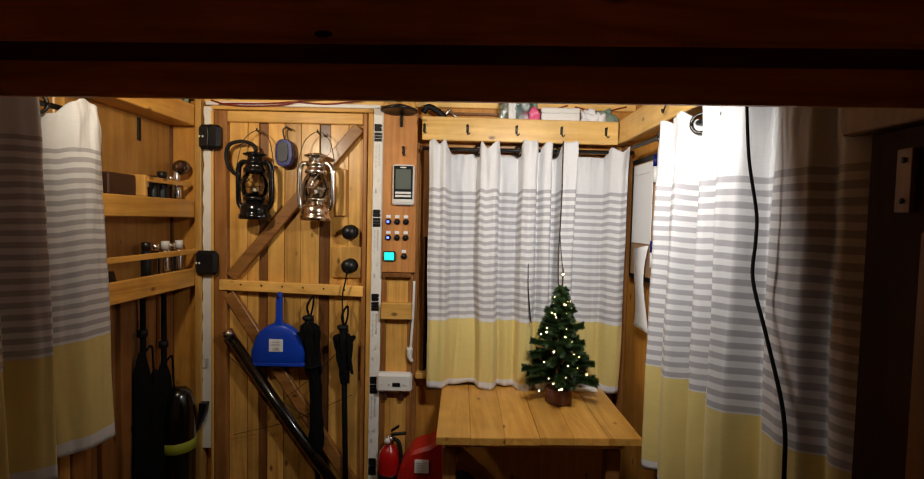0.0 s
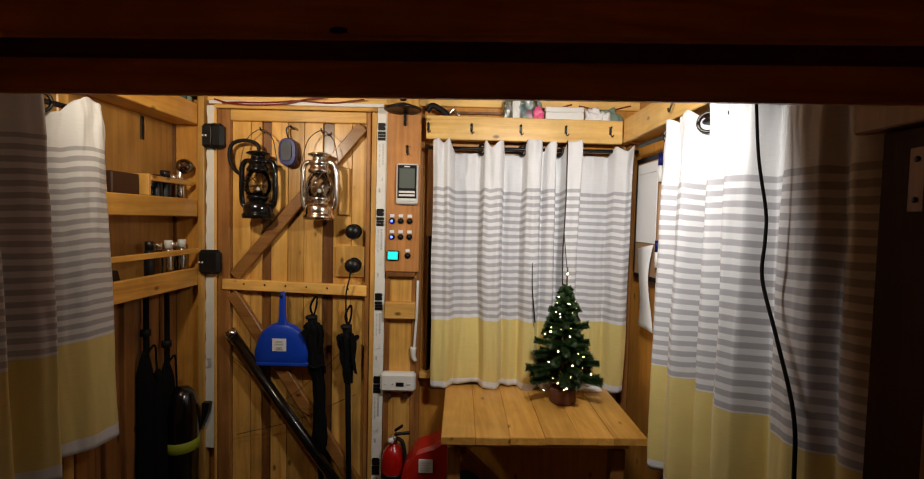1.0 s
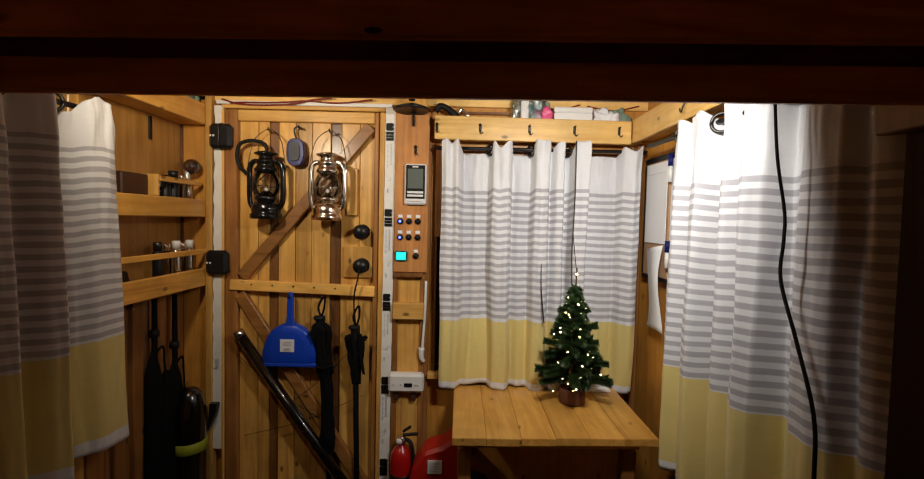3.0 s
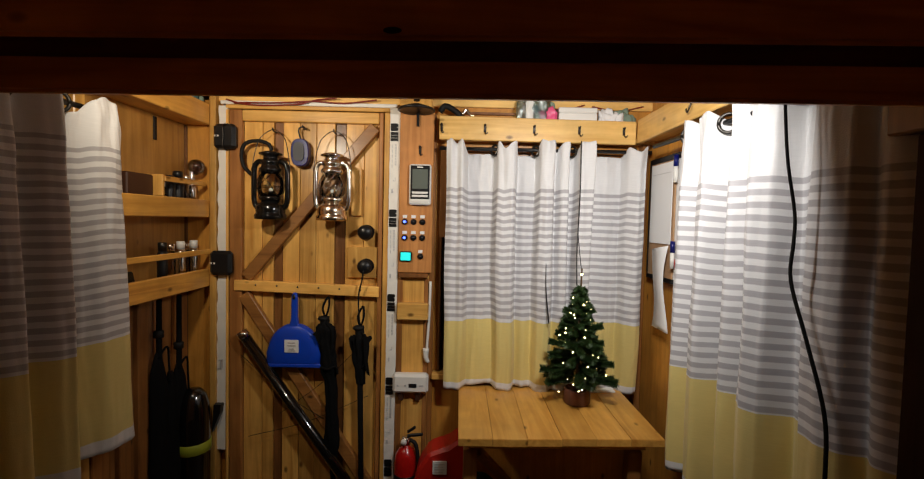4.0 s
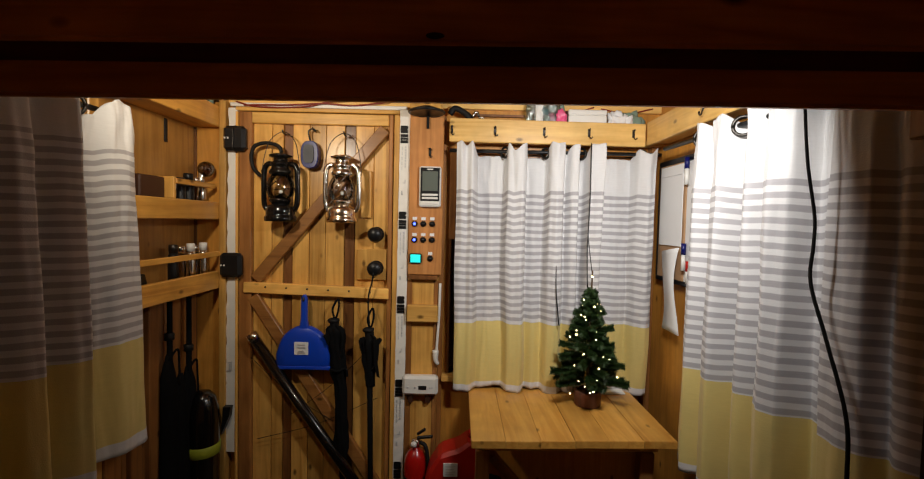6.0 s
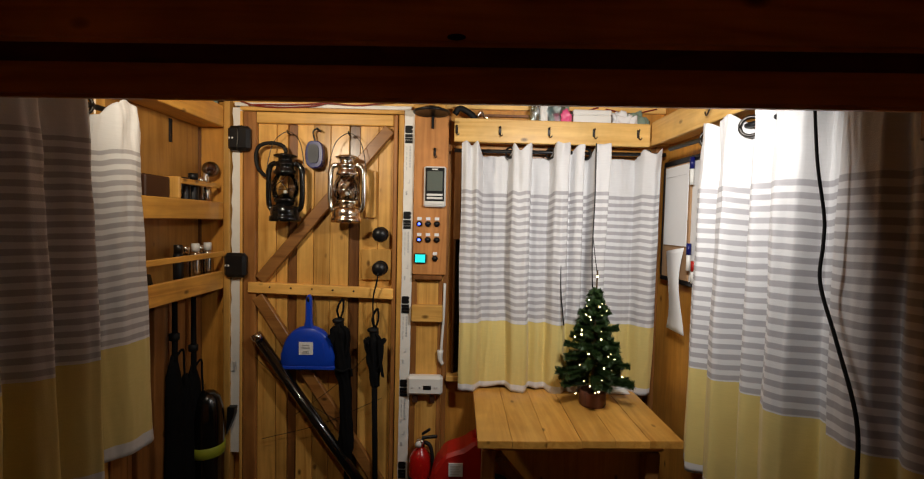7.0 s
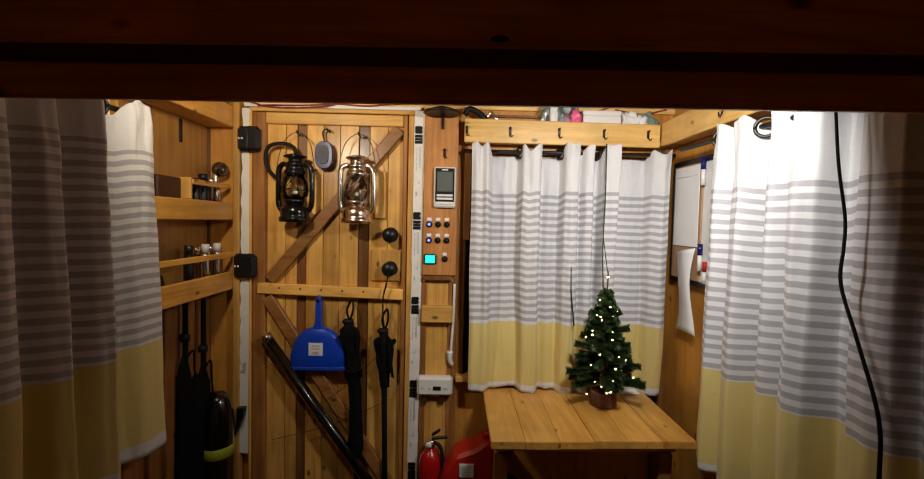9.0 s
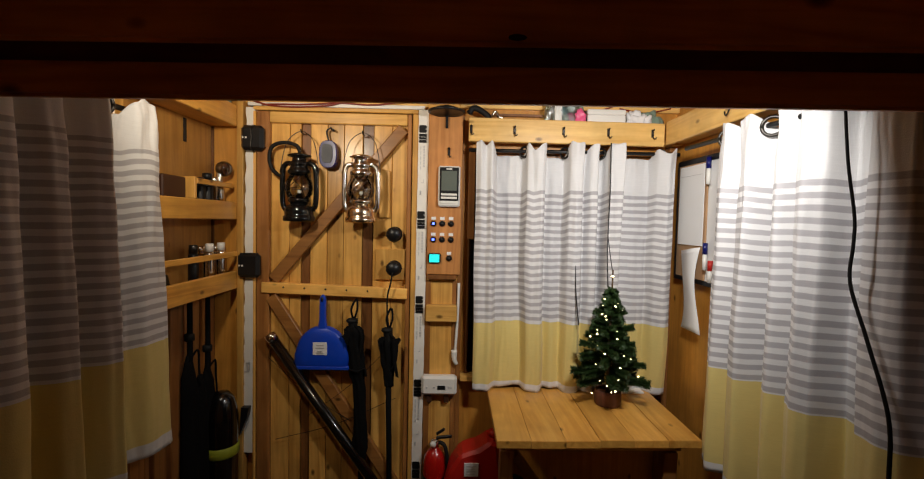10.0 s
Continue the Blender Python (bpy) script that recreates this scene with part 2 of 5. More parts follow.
def beam(a, b, wide, deep, up=(0, 1, 0), bevel=0.003, bm=None):
    """A squared bar from a to b; deep lies along up."""
    bm = bm or bmesh.new()
    a, b = Vector(a), Vector(b)
    w = (b - a).normalized()
    u = Vector(up)
    u = (u - u.dot(w) * w).normalized()
    s = u.cross(w)
    rot = Matrix((s, u, w)).transposed().to_4x4()
    m = Matrix.Translation((a + b) / 2) @ rot @ Matrix.Diagonal((wide, deep, (b - a).length, 1))
    made = bmesh.ops.create_cube(bm, size=1, matrix=m)["verts"]
    if bevel:
        bmesh.ops.bevel(bm, geom=list({e for v in made for e in v.link_edges}), offset=bevel, segments=1, affect="EDGES")
    return bm


def lathe(profile, centre, n=24, bm=None, tilt=None):
    """A turned body: (radius, height) pairs round the upright axis at centre."""
    bm = bm or bmesh.new()
    m = Matrix.Translation(centre) @ (tilt or Matrix.Identity(4))
    rings = []
    for r, h in profile:
        if r < 1e-6:
            rings.append([bm.verts.new(m @ Vector((0, 0, h)))])
        else:
            rings.append([bm.verts.new(m @ Vector((r * math.cos(6.28318 * i / n), r * math.sin(6.28318 * i / n), h))) for i in range(n)])
    for p, q in zip(rings, rings[1:]):
        for i in range(n):
            j = (i + 1) % n
            if len(p) == 1 and len(q) == 1:
                continue
            if len(p) == 1:
                bm.faces.new((p[0], q[j], q[i]))
            elif len(q) == 1:
                bm.faces.new((p[i], p[j], q[0]))
            else:
                bm.faces.new((p[i], p[j], q[j], q[i]))
    for f in bm.faces:
        f.smooth = True
    return bm


def smooth_path(points, steps=6):
    """Catmull-Rom through the points."""
    ps = [Vector(p) for p in points]
    ps = [2 * ps[0] - ps[1]] + ps + [2 * ps[-1] - ps[-2]]
    out = []
    for i in range(1, len(ps) - 2):
        a, b, c, d = ps[i - 1:i + 3]
        for k in range(steps):
            s = k / steps
            out.append(0.5 * (2 * b + (c - a) * s + (2 * a - 5 * b + 4 * c - d) * s * s + (3 * b - a - 3 * c + d) * s ** 3))
    return out + [ps[-2]]


def tube(points, radius, n=8, steps=6, bm=None, taper=None):
    bm = bm or bmesh.new()
    path = smooth_path(points, steps) if len(points) > 2 and steps > 1 else [Vector(p) for p in points]
    side = None
    rings = []
    for i, p in enumerate(path):
        d = (path[min(i + 1, len(path) - 1)] - path[max(i - 1, 0)]).normalized()
        if side is None:
            side = d.orthogonal().normalized()
        side = (side - side.dot(d) * d).normalized()
        up = d.cross(side)
        r = radius if taper is None else radius + (taper - radius) * i / (len(path) - 1)
        rings.append([bm.verts.new(p + r * (math.cos(6.28318 * k / n) * side + math.sin(6.28318 * k / n) * up)) for k in range(n)])
    for a, b in zip(rings, rings[1:]):
        for k in range(n):
            bm.faces.new((a[k], a[(k + 1) % n], b[(k + 1) % n], b[k])).smooth = True
    bm.faces.new(rings[0][::-1])
    bm.faces.new(rings[-1])
    return bm


def slab(outline, y0, y1, bevel=0.0, bm=None):
    """A flat plate, drawn as (x, z) points, between two depths."""
    bm = bm or bmesh.new()
    f = bm.faces.new([bm.verts.new((x, y0, z)) for x, z in outline])
    ext = bmesh.ops.extrude_face_region(bm, geom=[f])["geom"]
    bmesh.ops.translate(bm, vec=(0, y1 - y0, 0), verts=[g for g in ext if isinstance(g, bmesh.types.BMVert)])
    bmesh.ops.recalc_face_normals(bm, faces=bm.faces)
    if bevel:
        bmesh.ops.bevel(bm, geom=list(bm.edges), offset=bevel, segments=1, affect="EDGES")
    return bm


def ball(centre, r, squash=(1, 1, 1), n=2, bm=None):
    bm = bm or bmesh.new()
    made = bmesh.ops.create_icosphere(bm, subdivisions=n, radius=1, matrix=Matrix.Translation(centre) @ Matrix.Diagonal((r * squash[0], r * squash[1], r * squash[2], 1)))
    for v in made["verts"]:
        for f in v.link_faces:
            f.smooth = True
    return bm


ORIGIN = {}


def finish(name, bm, material, origin):
    bmesh.ops.translate(bm, vec=-Vector(origin), verts=bm.verts)
    bmesh.ops.recalc_face_normals(bm, faces=bm.faces)
    me = bpy.data.meshes.new(name)
    bm.to_mesh(me)
    bm.free()
    me.materials.append(material)
    return new(name, me)


def thing(name, base, label, category, group="", kind=""):
    """An Empty at the base of a thing, for its parts."""
    ob = new(name)
    ob.location = base
    ob.empty_display_size = 0.05
    ORIGIN[ob.name] = Vector(base)
    return tagged(ob, label, category, group, kind)


def part(name, bm, material, parent, label="", kind=""):
    """A mesh, drawn in world places, under a thing or a part."""
    o = ORIGIN[parent.name]
    ob = finish(name, bm, material, o)
    ob.parent = parent
    ORIGIN[ob.name] = o
    return tagged(ob, label, "", "", kind)


def solid(name, bm, material, label, category, group="", kind=""):
    """A thing of one mesh, with its origin at the middle of its base."""
    co = [v.co for v in bm.verts]
    base = Vector(((min(c.x for c in co) + max(c.x for c in co)) / 2, (min(c.y for c in co) + max(c.y for c in co)) / 2, min(c.z for c in co)))
    ob = finish(name, bm, material, base)
    ob.location = base
    ORIGIN[ob.name] = base
    return tagged(ob, label, category, group, kind)


def structure(name, bm, material, label, category):
    return solid(name, bm, material, label, category, kind="structure")


# ---- large structure ----
LW, RW, BACK = -1.20, 0.70, 1.835      # inner faces of the side walls and of the back wall's sheathing
CEIL = 2.06

# Floor and ceiling are out of view; their dark colour holds down bounced light.
structure("floor", box(LW - 0.1, RW + 0.1, -0.66, BACK + 0.1, -0.05, 0.0, 0), FLOORWOOD, "unseen wooden board floor, dark to cut bounced light", "floor")
structure("ceiling", box(LW - 0.1, RW + 0.1, -0.66, BACK + 0.1, CEIL, CEIL + 0.05, 0), DARK_Z, "unseen plain plywood cabin ceiling, dark to cut bounced light", "ceiling")
structure("wall_left", box(LW - 0.06, LW, -0.66, BACK, 0, CEIL, 0), PLY_Y, "pine plywood side wall behind shelves and curtain", "wall")
structure("wall_right", box(RW, RW + 0.06, -0.66, BACK, 0, CEIL, 0), PLY, "pine plywood side wall with a dark window curtain", "wall")
# Out of view: set near and pale to throw light back onto the beams.
structure("wall_behind", box(LW - 0.06, RW + 0.06, -0.66, -0.60, 0, CEIL, 0), PINE_X, "unseen pale pine wall set close to bounce light on the bunk", "wall")
DL, DR, DT = -1.012, -0.392, 1.857      # door leaf
random.seed(61)
WL, WR, WB, WT = -0.158, 0.655, 0.80, 1.715    # window opening
bm = box(LW - 0.06, DL - 0.02, BACK, BACK + 0.06, 0, CEIL, 0)
box(DL - 0.02, DR + 0.02, BACK, BACK + 0.06, DT + 0.02, CEIL, 0, bm)
box(DR + 0.02, WL, BACK, BACK + 0.06, 0, CEIL, 0, bm)
box(WL, WR, BACK, BACK + 0.06, 0, WB, 0, bm)
box(WL, WR, BACK, BACK + 0.06, WT, CEIL, 0, bm)
box(WR, RW + 0.06, BACK, BACK + 0.06, 0, CEIL, 0, bm)
structure("wall_back", bm, PLY, "golden plywood end wall with door and window openings", "wall")

# window behind the curtain
win = thing("window_1", (WL, BACK + 0.05, WB), "small dark window at night behind a striped curtain", "window", kind="structure")
fr = part("window_frame", box(WL, WL + 0.010, BACK - 0.02, BACK + 0.05, WB, WT, 0.003), DARK_Z, win)
part("frame_side", box(WR - 0.03, WR, BACK - 0.02, BACK + 0.05, WB, WT, 0.003), STAIN_Z, win)
part("frame_top", box(WL + 0.03, WR - 0.03, BACK - 0.02, BACK + 0.05, WT - 0.03, WT, 0.003), STAIN_X, win)
part("window_sill", box(WL - 0.02, WR, BACK - 0.05, BACK + 0.05, WB - 0.025, WB, 0.003), PINE_X, win)
part("pane", box(WL + 0.010, WR - 0.03, BACK + 0.022, BACK + 0.028, WB, WT - 0.03, 0), NIGHTPANE, win)
structure("backdrop", box(-3, 3, 3.0, 3.02, -1, 3, 0), CLOTH_K, "black night outside the window", "night")

# left bay: end panel, stud edge and white post
structure("panel_end", box(LW, -1.088, 1.815, BACK, 0, CEIL, 0), PLY, "plywood end panel beside the shelves", "panel")
structure("trim_stud_left", box(-1.088, -1.062, 1.788, BACK, 0, CEIL, 0.002), PINE_Z, "rough pine stud edge with old glue", "trim")
bm = bmesh.new()
random.seed(3)
prev = None
for i in range(60):
    z = 0.46 + i * (1.87 - 0.46) / 59
    j = 0.0025 * math.sin(i * 1.7) + random.uniform(-0.0015, 0.0015)
    x0, x1 = -1.066 + 0.008 * (z - 0.46) + j, -1.028 + 0.006 * (z - 0.46)
    row = [bm.verts.new((x, y, z)) for x, y in ((x0, BACK), (x0, 1.798), (x1, 1.796), (x1, BACK))]
    if prev:
        for k in range(3):
            bm.faces.new((prev[k], prev[k + 1], row[k + 1], row[k]))
    prev = row
structure("trim_white_post", bm, WHITE, "white painted post strip with pencil marks", "trim")
bm = bmesh.new()
for k, (x, z, w, h) in enumerate(((-1.046, 0.815, 0.006, 0.03), (-1.038, 0.822, 0.004, 0.036), (-1.050, 0.800, 0.018, 0.004), (-1.047, 0.835, 0.012, 0.003))):
    box(x - w / 2, x + w / 2, 1.7945, 1.7955, z - h / 2, z + h / 2, 0, bm)
structure("trim_pencil_marks", bm, SILVER, "scribbled grey pencil marks on the white post", "trim")
structure("trim_above_door", box(-1.05, -0.34, 1.80, BACK, 1.878, 1.893, 0.002), WHITE, "white painted strip over the door", "trim")
structure("trim_header_board", box(-1.19, 0.70, 1.815, BACK, 1.893, 2.0, 0.002), PALE_X, "pine header board under the ceiling", "trim")

# door frame
structure("trim_door_jamb_left", box(-1.027, DL - 0.004, 1.795, BACK + 0.05, 0, 1.858, 0.003), PINE_Z, "narrow pine door jamb", "trim")
structure("trim_door_jamb_right", box(DR + 0.004, -0.366, 1.795, BACK + 0.05, 0, 1.858, 0.003), PINE_Z, "narrow pine door jamb beside tape", "trim")
structure("trim_door_head", box(-1.027, -0.366, 1.795, BACK + 0.05, 1.860, 1.876, 0.003), PINE_X, "narrow pine door head", "trim")

# door leaf
random.seed(61)
door = thing("door_1", (DL, 1.80, 0.02), "closed ledged and braced door of orange pine boards", "door", kind="structure")
part("stile", box(DL, -0.962, 1.797, 1.822, 0.02, DT, 0.003), STAIN_Z, door, "dark-stained stile")
part("stile", box(-0.409, DR, 1.797, 1.822, 0.02, DT, 0.003), STAIN_Z, door, "dark-stained stile")
part("top_rail", box(-0.961, -0.410, 1.797, 1.822, 1.812, DT - 0.001, 0.003), PINE_X, door)
rail = part("middle_rail", beam((-0.990, 1.803, 1.147), (-0.400, 1.803, 1.131), 0.030, 0.044, (0, 0, 1), 0.003), PINE_X, door)
for i in range(6):
    part("nail", lathe([(0, 0), (0.004, 0.0), (0.003, 0.003), (0, 0.003)], (-0.90 + 0.085 * i, 1.7885, 1.150 - 0.0023 * i), 8, tilt=Matrix.Rotation(radians(90), 4, "X")), IRON, rail)
part("brace", beam((-0.945, 1.806, 1.178), (-0.425, 1.806, 1.800), 0.047, 0.026), STAIN_X, door)
part("brace", beam((-0.955, 1.806, 1.110), (-0.425, 1.806, 0.30), 0.047, 0.026), STAIN_X, door)
part("bottom_rail", box(-0.961, -0.410, 1.797, 1.822, 0.10, 0.20, 0.003), PINE_X, door)
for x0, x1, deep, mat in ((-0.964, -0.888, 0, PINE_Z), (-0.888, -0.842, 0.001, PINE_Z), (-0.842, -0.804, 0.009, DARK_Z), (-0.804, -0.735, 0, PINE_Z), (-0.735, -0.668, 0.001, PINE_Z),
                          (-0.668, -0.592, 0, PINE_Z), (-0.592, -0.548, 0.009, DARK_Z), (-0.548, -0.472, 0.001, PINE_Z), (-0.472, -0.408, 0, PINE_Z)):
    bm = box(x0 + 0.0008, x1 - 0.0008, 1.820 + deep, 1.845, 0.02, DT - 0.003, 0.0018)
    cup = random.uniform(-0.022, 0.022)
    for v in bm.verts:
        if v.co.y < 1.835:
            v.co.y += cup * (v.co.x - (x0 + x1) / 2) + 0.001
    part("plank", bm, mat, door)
# Upright block standing slightly proud, over a paler patch of the planks.
part("latch_block", box(-0.522, -0.478, 1.806, 1.821, 1.440, 1.632, 0.003), PINE_Z, door, "upright pine block standing proud of the planks")
part("latch_board", box(-0.535, -0.412, 1.808, 1.821, 1.185, 1.312, 0.003), PINE_Z, door)
for z in (1.374, 1.236):
    knob = part("door_knob", lathe([(0.030, 0), (0.031, 0.008), (0.017, 0.012), (0.015, 0.026), (0.026, 0.032), (0.030, 0.044), (0.024, 0.056), (0, 0.060)],
                                   (-0.455, 1.812, z), 24, tilt=Matrix.Rotation(radians(90), 4, "X")), BLACK, door, "round black door knob")

# upper bunk, with its edge beams over the camera
YAW = math.tan(radians(-2.0))


def across(y, x):
    return y + YAW * x


def bunk_board(y0, y1, z0, z1):
    """A board across the cabin, set slightly askew."""
    bm = bmesh.new()
    x0, x1 = LW + 0.002, RW - 0.002
    v = [bm.verts.new((x, across(y, x), z)) for x in (x0, x1) for y in (y0, y1) for z in (z0, z1)]
    for f in ((0, 1, 3, 2), (4, 6, 7, 5), (0, 4, 5, 1), (2, 3, 7, 6), (0, 2, 6, 4), (1, 5, 7, 3)):
        bm.faces.new([v[i] for i in f])
    bmesh.ops.bevel(bm, geom=list(bm.edges), offset=0.004, segments=2, affect="EDGES")
    return bm


bunk = thing("upper_bunk", (0, 0.46, 1.58), "dark reddish-brown wooden upper bunk with edge beams", "bunk bed")
part("edge_beam", bunk_board(0.462, 0.472, 1.614, 1.80), BUNK, bunk)
part("lower_beam", bunk_board(0.502, 0.515, 1.566, 1.607), BUNK, bunk, "thin lower board")
# Filler board added to make the shade between the two beams.
part("backing_board", bunk_board(0.520, 0.532, 1.572, 1.78), SHADE_BUNK, bunk, "added dark board standing for the gap's shade")
part("knot_hole", ball((-0.149, across(0.462, -0.149), 1.622), 0.006, (1.7, 0.25, 0.6)), SHADE_BLACK, bunk)
# Slats out of view, left pale to bounce light towards the edge beam.
for i in range(7):
    y = 0.455 - 0.145 * i
    part("slat", box(LW + 0.01, RW - 0.01, y - 0.16, y - 0.02, 1.70, 1.725, 0.003), PINE_X, bunk)
structure("trim_bunk_ledger", box(0.66, 0.698, -0.598, 0.775, 1.592, 1.69, 0.003), DARK_Z, "brown ledger board carrying the bunk", "trim")
structure("trim_bunk_ledger_left", box(LW + 0.002, -1.15, -0.598, 0.455, 1.592, 1.69, 0.003), STAIN_X, "brown ledger board carrying the bunk", "trim")
brk = thing("wall_plate", (0.692, 0.674, 1.45), "small brown wooden plate with two dark screws", "bracket")
part("plate", box(0.672, 0.6815, 0.662, 0.686, 1.458, 1.556, 0.001), DARK_Z, brk)
for z in (1.476, 1.538):
    part("screw", ball((0.671, 0.674, z), 0.005, (0.5, 1, 1)), IRON, brk)
# A pale board; its dark brown carries the shade of this corner.
structure("trim_bunk_post", box(0.625, 0.665, 0.565, 0.60, 0, 1.43, 0.003), DARK_Z, "upright bunk board, darkened brown for the dim corner", "trim")

# Added boards over the plywood; their near-black colour stands for the unlit corner.
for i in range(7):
    structure("trim_side_board", box(0.682 if i < 6 else 0.695, 0.699, -0.584 + 0.222 * i, -0.367 + 0.222 * i, 0, 1.59, 0.003), SHADE_BLACK, "added near-black board that gives the side wall its shade", "trim")

# corner boards and the stud between door and window
stud = structure("trim_stud_middle", box(-0.327, -0.198, 1.800, BACK, 0, CEIL, 0.003), PINE_Z, "wide pine stud between door and window", "trim")
structure("trim_stud_edge", box(-0.198, -0.178, 1.806, BACK, 0, 1.86, 0.002), STAIN_Z, "dark-stained pine strip", "trim")
structure("trim_stud_window", box(0.655, 0.682, 1.79, BACK, 0, 1.76, 0.002), STAIN_Z, "brown corner strip beside the window", "trim")

for x0, x1 in ((-0.3265, -0.304), (-0.216, -0.1985)):
    structure("trim_stud_batten", box(x0, x1, 1.797, 1.7995, 0, 1.19, 0.0008), STAIN_Z, "thin stained strip on the stud", "trim")

structure("trim_window_side", box(-0.160, -0.132, 1.800, BACK, 1.36, 1.73, 0.002), STAIN_Z, "brown window casing beside the curtain", "trim")

# tape strip
tape = thing("tape_strip", (-0.343, 1.795, 0.0), "white sealing tape strip with repeated black marks", "tape")
bm = bmesh.new()
prev = None
random.seed(31)
for i in range(80):
    z = 0.0 + i * 1.875 / 79
    x0 = -0.3645 - 0.006 * (1.87 - z) / 1.5 + random.uniform(-0.0008, 0.0008)
    dip = 0.0006 * math.sin(i * 2.1)
    row = [bm.verts.new((x0, 1.797, z)), bm.verts.new((x0, 1.7935 + dip, z)), bm.verts.new((x0 + 0.041, 1.7935 - dip, z)), bm.verts.new((x0 + 0.041, 1.797, z))]
    if prev:
        for k in range(3):
            bm.faces.new((prev[k], prev[k + 1], row[k + 1], row[k]))
    prev = row
part("strip", bm, WHITE, tape)
structure("trim_tape_backing", box(-0.366, -0.329, 1.7975, BACK, 0, 1.876, 0.001), PINE_Z, "pine strip under the tape", "trim")
for i in range(6):
    zc = 1.776 - i * 0.345
    xc = -0.3455 - 0.006 * (1.87 - zc) / 1.5
    block = [(xc - 0.013, zc + 0.038), (xc + 0.010, zc + 0.038), (xc + 0.014, zc + 0.034), (xc + 0.014, zc + 0.026), (xc + 0.008, zc + 0.023), (xc + 0.014, zc + 0.020), (xc + 0.014, zc + 0.012),
             (xc + 0.010, zc + 0.008), (xc - 0.013, zc + 0.008), (xc - 0.016, zc + 0.012), (xc - 0.016, zc + 0.034)]
    part("mark", slab(block, 1.7905, 1.7925), BLACK, tape, "bold black printed block")
    for low, high in ((-0.008, 0.004), (-0.019, -0.0095), (-0.032, -0.0205)):
        part("mark", box(xc - 0.016, xc + 0.014, 1.7905, 1.7925, zc + low, zc + high, 0), BLACK, tape, "bold black printed bar")
    bits = [(0.002, 0.008, -0.052 - 0.011 * k, -0.044 - 0.011 * k) for k in range(8)]
    bits += [(-0.010, -0.007, -0.060 - 0.020 * k, -0.046 - 0.020 * k) for k in range(5)]
    bits += [(-0.004, 0.006, -0.193, -0.190), (0.004, 0.006, -0.190, -0.178), (-0.010, -0.004, -0.240, -0.224)]
    for bx0, bx1, bz0, bz1 in bits:
        part("small_mark", box(xc + bx0, xc + bx1, 1.7916, 1.793, zc + bz0, zc + bz1, 0), SILVER, tape, "thin grey printed bar")


# ---- shelves in the left bay ----
def bay_shelf(z0, z1, y0, label, front=-1.085):
    """A wall shelf: a deep board with an upright lip in front."""
    s = thing("wall_shelf", (-1.14, (y0 + 1.81) / 2, z0), label, "shelf", "shelves in the side bay")
    part("shelf_board", box(LW, front - 0.018, y0, 1.812, z0 + 0.004, z0 + 0.020, 0.002), PINE_Y, s)
    part("front_lip", box(front - 0.018, front, y0, 1.786, z0, z1, 0.003), PINE_Y, s)
    return s


bay_shelf(1.789, 1.872, 0.56, "high pine shelf with a front lip, holding packets")
bay_shelf(1.420, 1.490, 1.30, "pine shelf with a front lip and small items")
low = bay_shelf(1.142, 1.213, 1.30, "pine shelf with a lip and a guard rail")
part("guard_rail", box(-1.094, -1.084, 1.30, 1.79, 1.272, 1.292, 0.002), PINE_Y, low)
structure("trim_bay_stud", box(LW, -1.165, 1.26, 1.298, 0, 1.78, 0.003), PINE_Z, "pine stud behind the curtain edge", "trim")

# Thin dark strip drawn down the bay's corner line.
structure("trim_corner_gap", box(-1.199, -1.190, 1.806, 1.8145, 0, 1.79, 0.0), DARK_Z, "thin dark strip in the corner of the shelf bay", "trim")

# small rack on the middle shelf
rack = thing("spice_rack", (-1.12, 1.655, 1.491), "small open pine rack on the shelf", "rack")
part("end_board", box(-1.165, -1.100, 1.527, 1.540, 1.4915, 1.566, 0.002), PINE_Z, rack)
part("top_board", box(-1.108, -1.098, 1.5405, 1.785, 1.543, 1.562, 0.002), PINE_Y, rack)
solid("cardboard_box", box(-1.185, -1.125, 1.40, 1.520, 1.4415, 1.562, 0.004), BROWNBOX, "small dark brown box on the shelf", "box")


def jar(name, x, y, z, r, h, lidmat, label, body=GLASS):
    j = thing(name, (x, y, z), label, "jar", "jars on the shelves")
    part("jar_body", lathe([(0, 0.001), (r * 0.92, 0.001), (r, 0.006), (r, h * 0.74), (r * 0.78, h * 0.82), (0, h * 0.82)], (x, y, z), 20), body, j)
    part("lid", lathe([(0, h * 0.82), (r * 0.82, h * 0.82), (r * 0.84, h * 0.99), (r * 0.7, h), (0, h)], (x, y, z), 20), lidmat, j)
    return j


for i, (y, r, h, body, lid) in enumerate(((1.620, 0.017, 0.085, BLACK, BLACK), (1.665, 0.020, 0.105, BLACK, BLACK), (1.575, 0.014, 0.060, GLASS, PLASTIC_W), (1.715, 0.018, 0.095, GLASS, CHROME))):
    jar("spice_jar", -1.135, y, 1.4405, r, h + 0.045, lid, "small dark spice jar with lid on the shelf", body)
lamp = thing("glass_bulb", (-1.138, 1.765, 1.4405), "round clear glass bulb with a metal neck on the shelf", "bulb")
part("neck", lathe([(0, 0), (0.018, 0), (0.018, 0.09), (0.012, 0.115), (0.012, 0.16)], (-1.138, 1.755, 1.4405), 18), CHROME, lamp)
